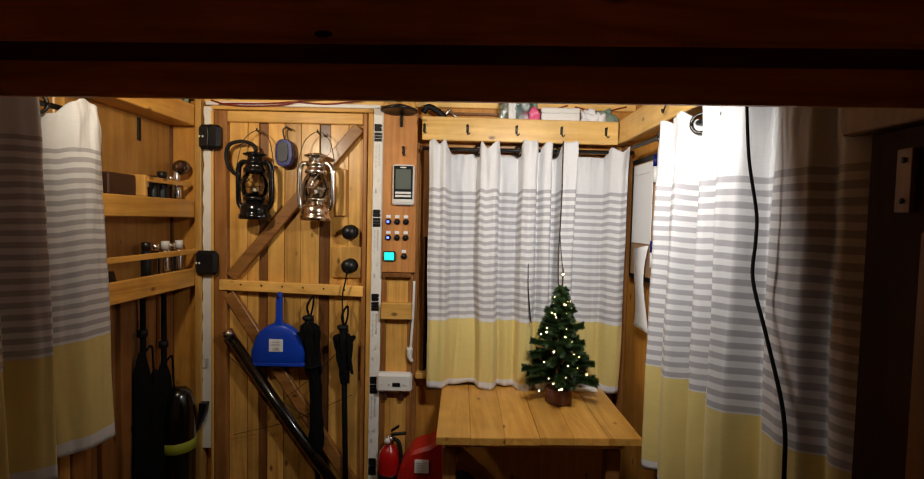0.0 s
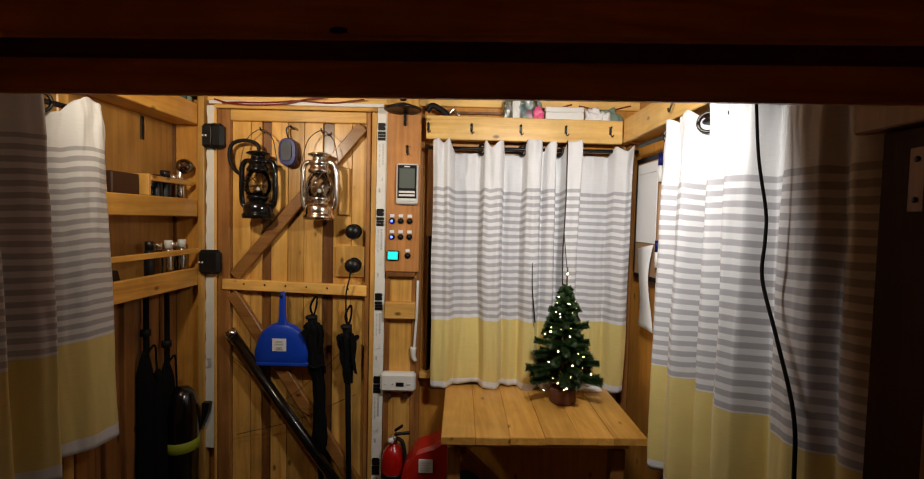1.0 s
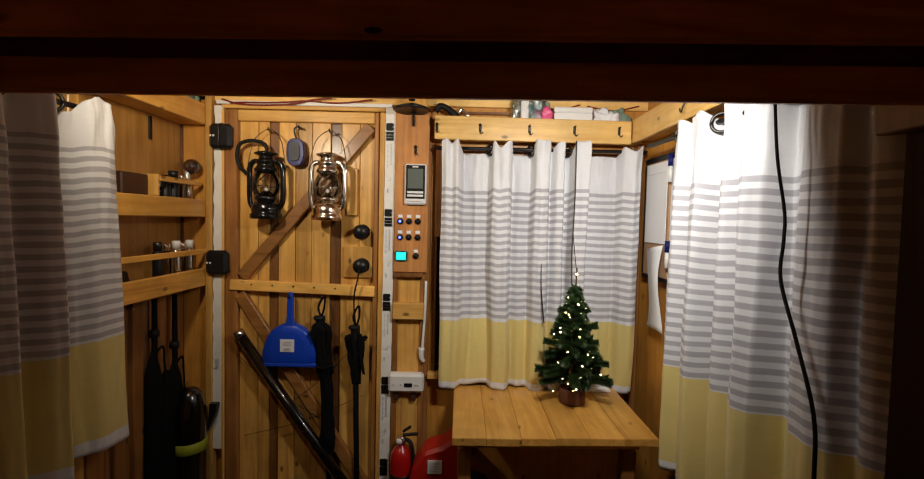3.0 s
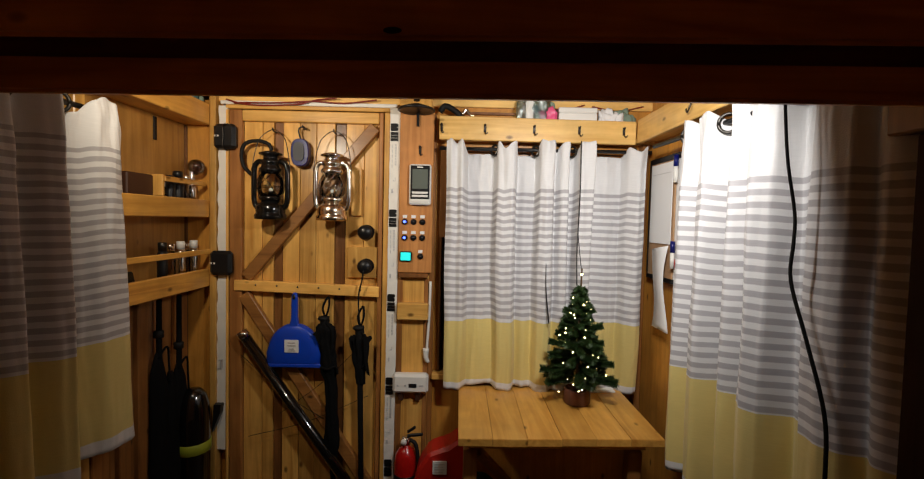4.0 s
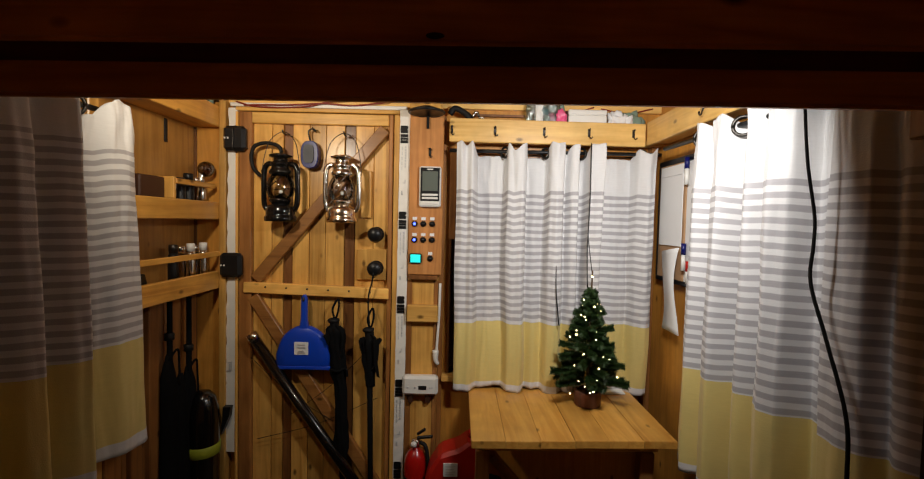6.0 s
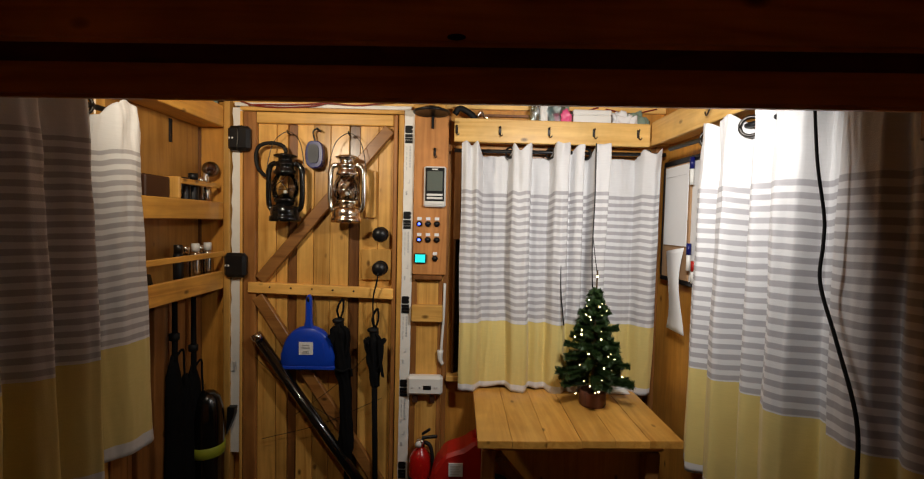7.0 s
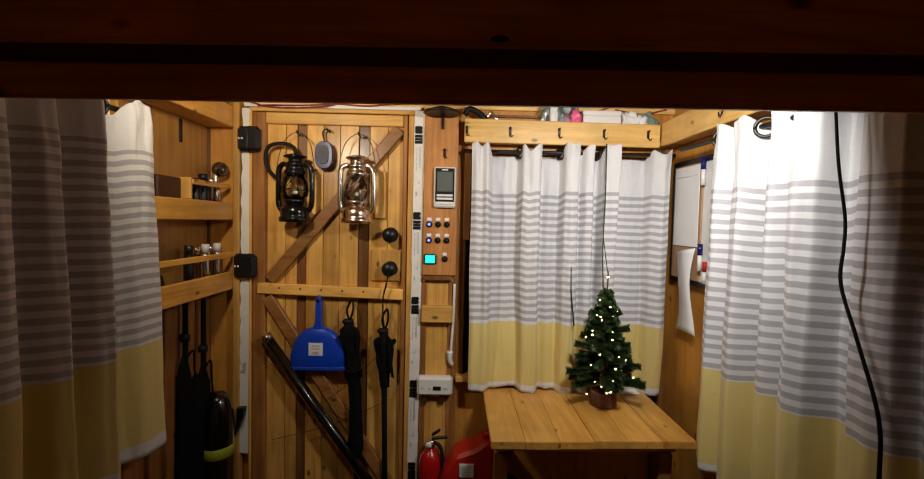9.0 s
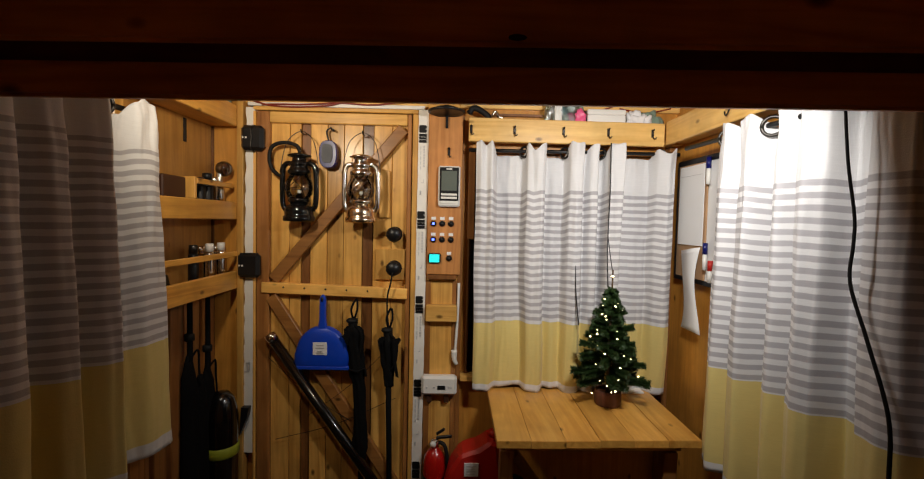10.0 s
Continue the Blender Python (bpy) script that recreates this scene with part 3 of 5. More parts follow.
part("globe", ball((-1.125, 1.765, 1.618), 0.031, n=3), AMBER, lamp)
for i, y in enumerate((1.585, 1.640, 1.688, 1.730, 1.770)):
    jar("shelf_jar", -1.14 - 0.008 * (i % 2), y, 1.1625, 0.017, 0.165 - 0.008 * (i % 2), (IRON, CHROME, PLASTIC_W, CHROME, PLASTIC_W)[i], "slim glass jar with a pale lid on the shelf", (BLACK, GLASS, CHROME, GLASS, CHROME)[i])
solid("black_case", slab([(1.33, 1.165), (1.43, 1.165), (1.405, 1.245), (1.33, 1.255)], -1.10, -1.15, 0.003), BLACK, "black case leaning on the low shelf", "case")
bpy.context.view_layer.update()
case = bpy.data.objects["black_case"]
case.rotation_euler = (0, 0, radians(90))
case.location = (-1.14, 1.385, 1.163)
strap = solid("hanging_strap", box(LW + 0.001, LW + 0.006, 1.625, 1.640, 1.70, 1.785, 0.001), BLACK, "short black strap hanging on the wall", "strap")
random.seed(9)
for i, (y, w, h, mat) in enumerate(((1.50, 0.07, 0.07, BROWNBOX), (1.58, 0.05, 0.085, REDPL), (1.635, 0.04, 0.10, BLACK), (1.68, 0.05, 0.09, TEAL), (1.735, 0.05, 0.105, TEAL), (1.785, 0.03, 0.095, BAG_GREEN))):
    solid("packet", box(-1.165, -1.108, y - w / 2, y + w / 2 - 0.004, 1.8095, 1.8095 + h, 0.008), mat, "small coloured packet on the high shelf", "packet", "packets on the high shelf")


# ---- black boxes on the post ----
def strap_box(z, x, strapped):
    b = thing("strap_hinge_box", (x, 1.79, z - 0.048), "rounded black plastic box on the white post", "hinge box", "boxes on the post")
    body = box(x - 0.044, x + 0.044, 1.762, 1.796, z - 0.049, z + 0.049, 0.012)
    part("case", body, BLACK, b)
    bm = bmesh.new()
    for k in range(2):
        box(x - 0.036 + 0.012 * k, x - 0.030 + 0.012 * k, 1.7605, 1.7625, z - 0.004, z + 0.003, 0, bm)
    part("mark", bm, PLASTIC_W, b, "two tiny pale marks")
    if strapped:
        part("cord", tube([(x + 0.002, 1.790, z + 0.052), (x, 1.760, z + 0.04), (x + 0.002, 1.7585, z), (x - 0.001, 1.760, z - 0.042), (x + 0.001, 1.79, z - 0.053)], 0.0025, 6), IRON, b)


strap_box(1.744, -1.018, True)
strap_box(1.238, -1.032, False)


# ---- lanterns ----
def lantern(x, y, z, metal, tank, label):
    """A hurricane lantern: tank, burner, glass globe, side tubes, chimney, cage wire and bail."""
    L = thing("hurricane_lantern", (x, y, z), label, "lantern", "lanterns on the door")
    c = (x, y, z)
    part("fuel_tank", lathe([(0, 0), (0.056, 0), (0.060, 0.004), (0.060, 0.018), (0.054, 0.024), (0.055, 0.030), (0.055, 0.050), (0.049, 0.060), (0.036, 0.066), (0.034, 0.074), (0, 0.076)], c, 32), tank, L)
    part("burner", lathe([(0.034, 0.072), (0.042, 0.078), (0.042, 0.088), (0.032, 0.094), (0.022, 0.104), (0.010, 0.112), (0, 0.112)], c, 24), metal, L)
    part("globe", lathe([(0.038, 0.090), (0.049, 0.106), (0.053, 0.130), (0.050, 0.154), (0.040, 0.174), (0.032, 0.184)], c, 32), GLASS, L)
    part("flame_wick", lathe([(0, 0.108), (0.007, 0.110), (0.007, 0.122), (0, 0.124)], c, 10), PAPER, L, "pale wick")
    part("chimney", lathe([(0.033, 0.182), (0.042, 0.186), (0.044, 0.196), (0.036, 0.206), (0.034, 0.214), (0.040, 0.220), (0.040, 0.228), (0.028, 0.236), (0.027, 0.248), (0.044, 0.253), (0.045, 0.258), (0.030, 0.264), (0.012, 0.268), (0, 0.268)], c, 28), metal, L)
    for s in (-1, 1):
        part("side_tube", tube([(x + s * 0.034, y, z + 0.226), (x + s * 0.050, y, z + 0.225), (x + s * 0.063, y, z + 0.206), (x + s * 0.066, y, z + 0.160), (x + s * 0.066, y, z + 0.100), (x + s * 0.063, y, z + 0.064), (x + s * 0.052, y, z + 0.044)], 0.0102, 12, 6), metal, L)
        part("cage_wire", tube([(x + s * 0.034, y - 0.030, z + 0.090), (x + s * 0.022, y - 0.050, z + 0.130), (x - s * 0.012, y - 0.046, z + 0.165), (x - s * 0.024, y - 0.030, z + 0.188)], 0.0016, 6), metal, L)
        part("bail_ear", ball((x + s * 0.072, y, z + 0.196), 0.008, (0.6, 1, 1)), metal, L)
    part("cage_ring", tube([(x + 0.052 * math.cos(a * 0.5236), y + 0.052 * math.sin(a * 0.5236), z + 0.128) for a in range(13)], 0.0014, 6, 2), metal, L)
    part("bail", tube([(x - 0.076, y, z + 0.190), (x - 0.064, y + 0.006, z + 0.27), (x - 0.045, y + 0.014, z + 0.325), (x, y + 0.024, z + 0.357), (x + 0.045, y + 0.014, z + 0.325), (x + 0.064, y + 0.006, z + 0.27), (x + 0.076, y, z + 0.190)], 0.0017, 6, 6), IRON, L)
    part("wick_raiser", tube([(x + 0.02, y - 0.025, z + 0.078), (x + 0.045, y - 0.040, z + 0.076)], 0.0018, 6), metal, L)
    part("filler_cap", lathe([(0, 0.0), (0.010, 0.0), (0.010, 0.009), (0, 0.010)], (x - 0.032, y - 0.022, z + 0.048), 12), metal, L)
    nail = solid("wall_hook", tube([(x, y + 0.055, z + 0.350), (x, y + 0.02, z + 0.352), (x, y + 0.012, z + 0.362)], 0.003, 6), IRON, "small iron hook screwed into the door", "hook", "hooks on the door")
    return L


lantern(-0.825, 1.752, 1.418, BLACK_G, BLACK_G, "glossy black hurricane lantern hanging on the door")
lantern(-0.583, 1.752, 1.418, CHROME, COPPER, "shiny nickel and copper hurricane lantern hanging on the door")
solid("black_hose", tube([(-0.828, 1.765, 1.690), (-0.84, 1.765, 1.715), (-0.885, 1.768, 1.728), (-0.935, 1.77, 1.715), (-0.952, 1.775, 1.675), (-0.945, 1.778, 1.63), (-0.918, 1.772, 1.602), (-0.900, 1.768, 1.596)], 0.0075, 10), RUBBER, "curved black rubber hose beside the black lantern", "hose")
lamp = thing("camping_lamp", (-0.722, 1.79, 1.633), "small navy blue hand lamp with a clear front on a hook", "lamp")
part("body", slab([(-0.722 + 0.036 * math.copysign(abs(math.cos(a)) ** 0.7, math.cos(a)), 1.688 + 0.055 * math.copysign(abs(math.sin(a)) ** 0.8, math.sin(a))) for a in np.linspace(0, 6.1, 22)], 1.775, 1.812, 0.003), NAVY, lamp)
part("lens", slab([(-0.724 + 0.021 * math.copysign(abs(math.cos(a)) ** 0.6, math.cos(a)), 1.690 + 0.037 * math.copysign(abs(math.sin(a)) ** 0.6, math.sin(a))) for a in np.linspace(0, 6.1, 22)], 1.7695, 1.7745), LENS, lamp, "frosted clear lens")
part("hook", tube([(-0.722, 1.79, 1.742), (-0.728, 1.79, 1.76), (-0.730, 1.79, 1.782), (-0.715, 1.79, 1.792), (-0.700, 1.79, 1.783)], 0.0032, 8), BLACK, lamp)
solid("wall_hook", tube([(-0.712, 1.825, 1.786), (-0.712, 1.79, 1.7865), (-0.712, 1.78, 1.795)], 0.0025, 6), IRON, "small iron hook screwed into the door", "hook", "hooks on the door")

# ---- dustpan, poles and tube on the door ----
pan = thing("dustpan", (-0.738, 1.78, 0.82), "bright blue plastic dustpan with a white sticker hanging on the door", "dustpan")
out = [(-0.849, 0.822), (-0.849, 0.880)]
out += [(-0.738 - 0.105 * math.cos(a), 0.880 + 0.118 * math.sin(a)) for a in np.linspace(0.25, 1.35, 8)]
out += [(-0.738 + 0.105 * math.cos(a), 0.880 + 0.118 * math.sin(a)) for a in np.linspace(1.35, 0.25, 8)]
out += [(-0.627, 0.880), (-0.627, 0.822)]
bm = bmesh.new()
prev = None
for k, (scale, y) in enumerate(((1.0, 1.790), (1.0, 1.776), (0.97, 1.768), (0.90, 1.762), (0.60, 1.7575), (0.25, 1.756))):
    ring = [bm.verts.new((-0.738 + (px + 0.738) * scale, y, 0.895 + (pz - 0.895) * scale)) for px, pz in out]
    if prev:
        for q in range(len(ring)):
            r = (q + 1) % len(ring)
            bm.faces.new((prev[q], prev[r], ring[r], ring[q])).smooth = True
    prev = ring
bm.faces.new(prev)
part("pan", bm, BLUE, pan)
part("lip", beam((-0.851, 1.768, 0.830), (-0.625, 1.768, 0.830), 0.018, 0.018, (0, 0, 1), 0.004), BLUE, pan)
part("handle", slab([(-0.757, 0.985), (-0.749, 1.02), (-0.748, 1.105), (-0.744, 1.122), (-0.736, 1.128), (-0.728, 1.122), (-0.724, 1.105), (-0.723, 1.02), (-0.716, 0.985)], 1.766, 1.787, 0.005), BLUE, pan)
part("hang_hole", lathe([(0, 0), (0.005, 0), (0.005, 0.002), (0, 0.002)], (-0.736, 1.7655, 1.108), 12, tilt=Matrix.Diagonal((1, 1, 2, 1)) @ Matrix.Rotation(radians(90), 4, "X")), IRON, pan)
st = part("sticker", box(-0.768, -0.712, 1.7535, 1.7555, 0.886, 0.937, 0), PAPER, pan, "white paper sticker with small print")
bm = bmesh.new()
for k, (w, z) in enumerate(((0.030, 0.925), (0.034, 0.914), (0.022, 0.900), (0.03, 0.893))):
    box(-0.740 - w / 2, -0.740 + w / 2, 1.7522, 1.7534, z - 0.0028, z + 0.0028, 0, bm)
part("print", bm, SILVER, st)
rod = thing("chrome_tube", (-0.59, 1.74, 0.10), "long glossy black tube leaning across the door", "tube")
d = (Vector((-0.572, 1.757, 0.44)) - Vector((-0.945, 1.772, 0.955)))
a = Vector((-0.945, 1.772, 0.955))
part("shaft", tube([a, a + 1.8 * d], 0.021, 16, 1), BLACK_S, rod)
part("end_cap", tube([a - 0.012 * d, a + 0.035 * d], 0.0225, 16, 1), CHROME, rod, "bright metal end")


def ski_pole(x, y, ztop, zbot, lean, label):
    """A pole with grip, wrist strap and shaft, hanging by its strap."""
    p = thing("ski_pole", (x + lean, y, zbot), label, "ski pole", "poles on the door")
    part("shaft", tube([(x, y, ztop - 0.12), (x + lean, y + 0.01, zbot)], 0.012, 10, 1, taper=0.010), CLOTH_K, p)
    part("grip", tube([(x - 0.004, y, ztop + 0.008), (x - 0.002, y, ztop - 0.02), (x + 0.001, y, ztop - 0.07), (x + 0.002, y, ztop - 0.15)], 0.020, 12, 4, taper=0.015), RUBBER, p)
    part("grip_head", ball((x - 0.006, y - 0.004, ztop + 0.002), 0.021, (1.15, 1.0, 0.6)), RUBBER, p)
    part("wrist_strap", tube([(x, y, ztop), (x + 0.016, y - 0.012, ztop + 0.05), (x + 0.006, y + 0.02, ztop + 0.085), (x - 0.008, y - 0.01, ztop + 0.05), (x, y, ztop)], 0.0045, 6), CLOTH_K, p)
    part("hand_loop", tube([(x + 0.005, y - 0.012, ztop - 0.01), (x + 0.035, y - 0.02, ztop - 0.05), (x + 0.03, y - 0.02, ztop - 0.13), (x + 0.01, y - 0.012, ztop - 0.16)], 0.006, 6), CLOTH_K, p)
    part("basket", lathe([(0.010, 0.0), (0.040, 0.004), (0.042, 0.008), (0.008, 0.012)], (x + lean, y + 0.01, zbot + 0.05), 20), BLACK, p)
    return p


ski_pole(-0.612, 1.778, 1.020, 0.06, 0.055, "black ski pole with a thick strap hanging on the door")
ski_pole(-0.470, 1.776, 0.985, 0.06, 0.015, "black ski pole hanging from the door knob")
def furled(profile, lean, seed, folds=7):
    """Furled cloth round a stick: (x, z, half width) down its length, with loose folds."""
    bm = bmesh.new()
    rings = []
    rows = [tuple(p + (q - p) * s / 6 for p, q in zip(a, b)) for a, b in zip(profile, profile[1:]) for s in range(6)] + [profile[-1]]
    for x, z, r in rows:
        ring = []
        for k in range(28):
            t = 6.28318 * k / 28
            w = r * (1 + 0.16 * math.sin(folds * t + 18 * z) + 0.35 * noise.noise(Vector((math.cos(t) * 1.4, math.sin(t) * 1.4, z * 22 + seed))))
            ring.append(bm.verts.new((x + w * math.cos(t), 1.774 + lean * (z - 0.7) + 0.62 * w * math.sin(t), z + 0.3 * (w - r))))
        rings.append(ring)
    for a, b in zip(rings, rings[1:]):
        for k in range(28):
            bm.faces.new((a[k], b[k], b[(k + 1) % 28], a[(k + 1) % 28])).smooth = True
    bm.faces.new(rings[0])
    bm.faces.new(rings[-1][::-1])
    return bm


umbrella = thing("folded_umbrella", (-0.58, 1.775, 0.42), "furled black cloth umbrella hanging on the door", "umbrella")
part("canopy", furled([(-0.612, 1.000, 0.020), (-0.610, 0.985, 0.034), (-0.602, 0.90, 0.030), (-0.592, 0.80, 0.031), (-0.585, 0.765, 0.022), (-0.580, 0.60, 0.024), (-0.576, 0.50, 0.026), (-0.570, 0.44, 0.012)], 0.0, 3), CLOTH_K, umbrella)
part("loose_flap", slab([(-0.632, 0.992), (-0.644, 0.972), (-0.652, 0.965), (-0.640, 0.950), (-0.630, 0.925), (-0.622, 0.96)], 1.745, 1.751), CLOTH_K, umbrella)
part("tie", tube([(-0.622, 1.752, 0.83), (-0.590, 1.742, 0.825), (-0.562, 1.755, 0.832), (-0.556, 1.76, 0.80)], 0.005, 6), CLOTH_K, umbrella)
sleeve = thing("pole_sleeve", (-0.467, 1.775, 0.75), "loose black cloth sleeve with straps round the ski pole", "sleeve")
part("wrap", furled([(-0.474, 0.958, 0.024), (-0.472, 0.94, 0.032), (-0.469, 0.86, 0.027), (-0.467, 0.80, 0.022), (-0.466, 0.755, 0.016)], 0.0, 9, 5), CLOTH_K, sleeve)
part("strap", slab([(-0.452, 0.952), (-0.424, 0.962), (-0.416, 0.952), (-0.430, 0.930), (-0.436, 0.88), (-0.424, 0.80), (-0.436, 0.806), (-0.446, 0.86)], 1.748, 1.753), CLOTH_K, sleeve)
part("strap", slab([(-0.486, 0.955), (-0.502, 0.962), (-0.510, 0.950), (-0.504, 0.915), (-0.498, 0.90), (-0.500, 0.945), (-0.488, 0.93)], 1.748, 1.753), CLOTH_K, sleeve)
solid("knotted_string", tube([(-0.455, 1.752, 1.222), (-0.462, 1.755, 1.18), (-0.474, 1.76, 1.13), (-0.476, 1.765, 1.07), (-0.470, 1.770, 1.0)], 0.0035, 6), RUBBER, "thin black string looped on the door knob", "string")
random.seed(5)
# Thin dark strands added for the faint brownish shadow lines on the door.
for i, (x0, z0, x1, z1) in enumerate(((-0.96, 0.86, -0.62, 0.60), (-0.93, 0.52, -0.44, 0.70), (-0.80, 0.62, -0.45, 0.93))):
    solid("wire", tube([(x0, 1.792, z0), ((x0 + x1) / 2, 1.786, (z0 + z1) / 2 - 0.02), (x1, 1.792, z1)], 0.0012, 5), RUBBER, "thin dark strand standing for a faint shadow line on the door", "wire", "wires on the door")

# ---- tools in the lower left bay ----
def soft_case(x, y, ztop, wide, thick, seed):
    """An upright cloth case: a flattened, uneven sleeve that narrows to its neck."""
    bm = lathe([(0, 0.0), (0.9, 0.004), (1.0, 0.06), (0.94, 0.3 * ztop), (1.02, 0.55 * ztop), (0.90, 0.72 * ztop), (0.98, 0.84 * ztop), (0.80, 0.92 * ztop), (0.52, 0.965 * ztop), (0.30, ztop), (0, ztop)], (0, 0, 0), 18)
    for v in bm.verts:
        k = 1 + 0.28 * noise.noise(Vector((v.co.x * 1.5, v.co.y * 1.5, v.co.z * 9 + seed)))
        lean = 0.010 * noise.noise(Vector((seed, 3, v.co.z * 4)))
        v.co = Vector((x + v.co.x * thick * k, y + v.co.y * wide * k + lean, v.co.z))
    return bm


def long_tool(x, y, ztop, zwide, label, seed):
    p = thing("snow_tool", (x, y, 0), label, "tool", "tools in the side bay")
    part("shaft", tube([(x, y, 0.3), (x + 0.004, y - 0.004, 0.8), (x, y + 0.003, ztop)], 0.012, 10, 4, taper=0.009), CLOTH_K, p)
    part("head", soft_case(x, y, zwide, 0.042, 0.022, seed), CLOTH_K, p)
    part("clamp", lathe([(0.010, 0), (0.017, 0.004), (0.017, 0.026), (0.010, 0.03)], (x, y, zwide + 0.05), 12), RUBBER, p)
    part("neck_strap", tube([(x + 0.006, y - 0.014, zwide - 0.02), (x + 0.020, y + 0.016, zwide + 0.015), (x + 0.014, y + 0.034, zwide - 0.05), (x + 0.020, y + 0.030, zwide - 0.12)], 0.004, 6), CLOTH_K, p)
    return p


long_tool(-1.155, 1.585, 1.12, 0.93, "black long-handled tool standing in the bay", 2)
long_tool(-1.150, 1.690, 1.12, 0.86, "black cased tool with a thin handle", 7)
solid("black_sleeve", soft_case(-1.150, 1.640, 0.84, 0.040, 0.024, 11), CLOTH_K, "black fabric sleeve standing against the wall", "bag")
tank = thing("gas_bottle", (-1.115, 1.735, 0.0), "glossy black bottle with a lime green band", "bottle")
part("shell", lathe([(0, 0), (0.055, 0), (0.060, 0.012), (0.060, 0.63), (0.056, 0.68), (0.045, 0.72), (0.025, 0.742), (0, 0.748)], (-1.115, 1.725, 0.0), 28), BLACK_S, tank)
part("band", lathe([(0.0605, 0.495), (0.0635, 0.497), (0.0635, 0.535), (0.0605, 0.537)], (-1.115, 1.725, 0.0), 28), LIME, tank, "lime green rubber band")
# Dark brown boards laid over the lighter plywood of the lower wall.
for i in range(5):
    structure("trim_lower_board", box(LW + 0.0005, LW + 0.012, 1.30 + 0.1015 * i, 1.40 + 0.1015 * i, 0, 1.138, 0.002), STAIN_Z, "dark brown upright wall board under the shelves", "trim")
for i, y in enumerate((1.31, 1.42, 1.505)):
    structure("trim_lower_batten", box(LW + 0.001, LW + 0.03, y, y + 0.05, 0, 1.14, 0.003), STAIN_Z, "brown upright batten on the lower wall", "trim")
for i, y in enumerate((0.62, 0.80, 0.985, 1.12)):
    structure("trim_lower_batten", box(LW + 0.001, LW + 0.04, y, y + 0.085, 0, 0.9, 0.003), STAIN_Z, "brown upright board under the window", "trim")
solid("black_wedge", slab([(-1.06, 0.66), (-1.030, 0.66), (-1.036, 0.62), (-1.066, 0.545)], 1.768, 1.792), BLACK, "small black wedge on the post", "wedge")


# ---- control panel on the stud ----
panel = thing("control_panel", (-0.26, 1.78, 1.215), "reddish-brown wooden switch panel with lit indicators", "control panel")
part("board", box(-0.3225, -0.186, 1.778, 1.799, 1.215, 1.868, 0.003), PANELWOOD, panel)
part("bottom_ledge", box(-0.318, -0.200, 1.772, 1.799, 1.196, 1.213, 0.002), DARK_Z, panel)
for r, z in enumerate((1.437, 1.373)):
    for c, x in enumerate((-0.297, -0.262, -0.2265)):
        part("switch_label", box(x - 0.009, x + 0.009, 1.7755, 1.7775, z - 0.005 + 0.004, z + 0.011, 0), PAPER, panel, "small white label")
        sw = part("switch", lathe([(0.012, 0), (0.012, 0.005), (0.008, 0.007), (0.007, 0.012), (0, 0.013)], (x, 1.7775, z - 0.016), 16, tilt=Matrix.Rotation(radians(90), 4, "X")), BLACK, panel)
        if c == 0:
            part("indicator", ball((x, 1.7635, z - 0.016), 0.0055, n=2), BLUEGLOW, sw, "glowing blue light")
part("switch_label", box(-0.241, -0.224, 1.7755, 1.7775, 1.296, 1.308, 0), PAPER, panel, "small white label")
part("switch", lathe([(0.012, 0), (0.012, 0.005), (0.008, 0.007), (0.007, 0.012), (0, 0.013)], (-0.232, 1.7775, 1.282), 16, tilt=Matrix.Rotation(radians(90), 4, "X")), BLACK, panel)
lit = part("lit_switch", box(-0.3155, -0.2655, 1.765, 1.7775, 1.262, 1.302, 0.006), BLACK, panel)
part("lit_screen", box(-0.3105, -0.2705, 1.7632, 1.7655, 1.266, 1.298, 0.001), CYANGLOW, lit, "glowing turquoise screen")
hand = thing("weather_display", (-0.238, 1.765, 1.489), "silver handheld display with grey screen and buttons", "display")
part("shell", box(-0.2805, -0.1935, 1.756, 1.7772, 1.489, 1.650, 0.006), PLASTIC_W, hand)
part("black_face", box(-0.2745, -0.1995, 1.7535, 1.7558, 1.512, 1.644, 0.001), BLACK, hand)
part("screen", box(-0.2675, -0.2065, 1.7515, 1.7533, 1.552, 1.630, 0.0005), LCD, hand, "blank grey display")
for z in (1.537, 1.524, 1.505):
    part("button", box(-0.2685, -0.2055, 1.7515, 1.7533 if z > 1.51 else 1.7557, z - 0.0042, z + 0.0042, 0.0005), PLASTIC_W, hand)
part("mark", box(-0.249, -0.226, 1.7528, 1.7534, 1.635, 1.640, 0), PLASTIC_W, hand)


def coat_hook(x, y, z, label, deep=0.015):
    h = thing("coat_hook", (x, y, z - 0.03), label, "hook", "hooks on the shelf board")
    part("plate", box(x - 0.0050, x + 0.0050, y - 0.004, y - 0.001, z - 0.012, z + 0.019, 0.001), IRON, h)
    part("prong", tube([(x, y - 0.004, z + 0.012), (x, y - 0.012, z + 0.014), (x, y - deep, z + 0.018)], 0.003, 8), IRON, h)
    part("lower_prong", tube([(x, y - 0.004, z - 0.004), (x + 0.001, y - 0.009, z - 0.015), (x + 0.005, y - deep, z - 0.020), (x + 0.010, y - deep, z - 0.014)], 0.0020, 8), IRON, h)
    return h


coat_hook(-0.241, 1.778, 1.705, "small dark iron hook on the switch panel")
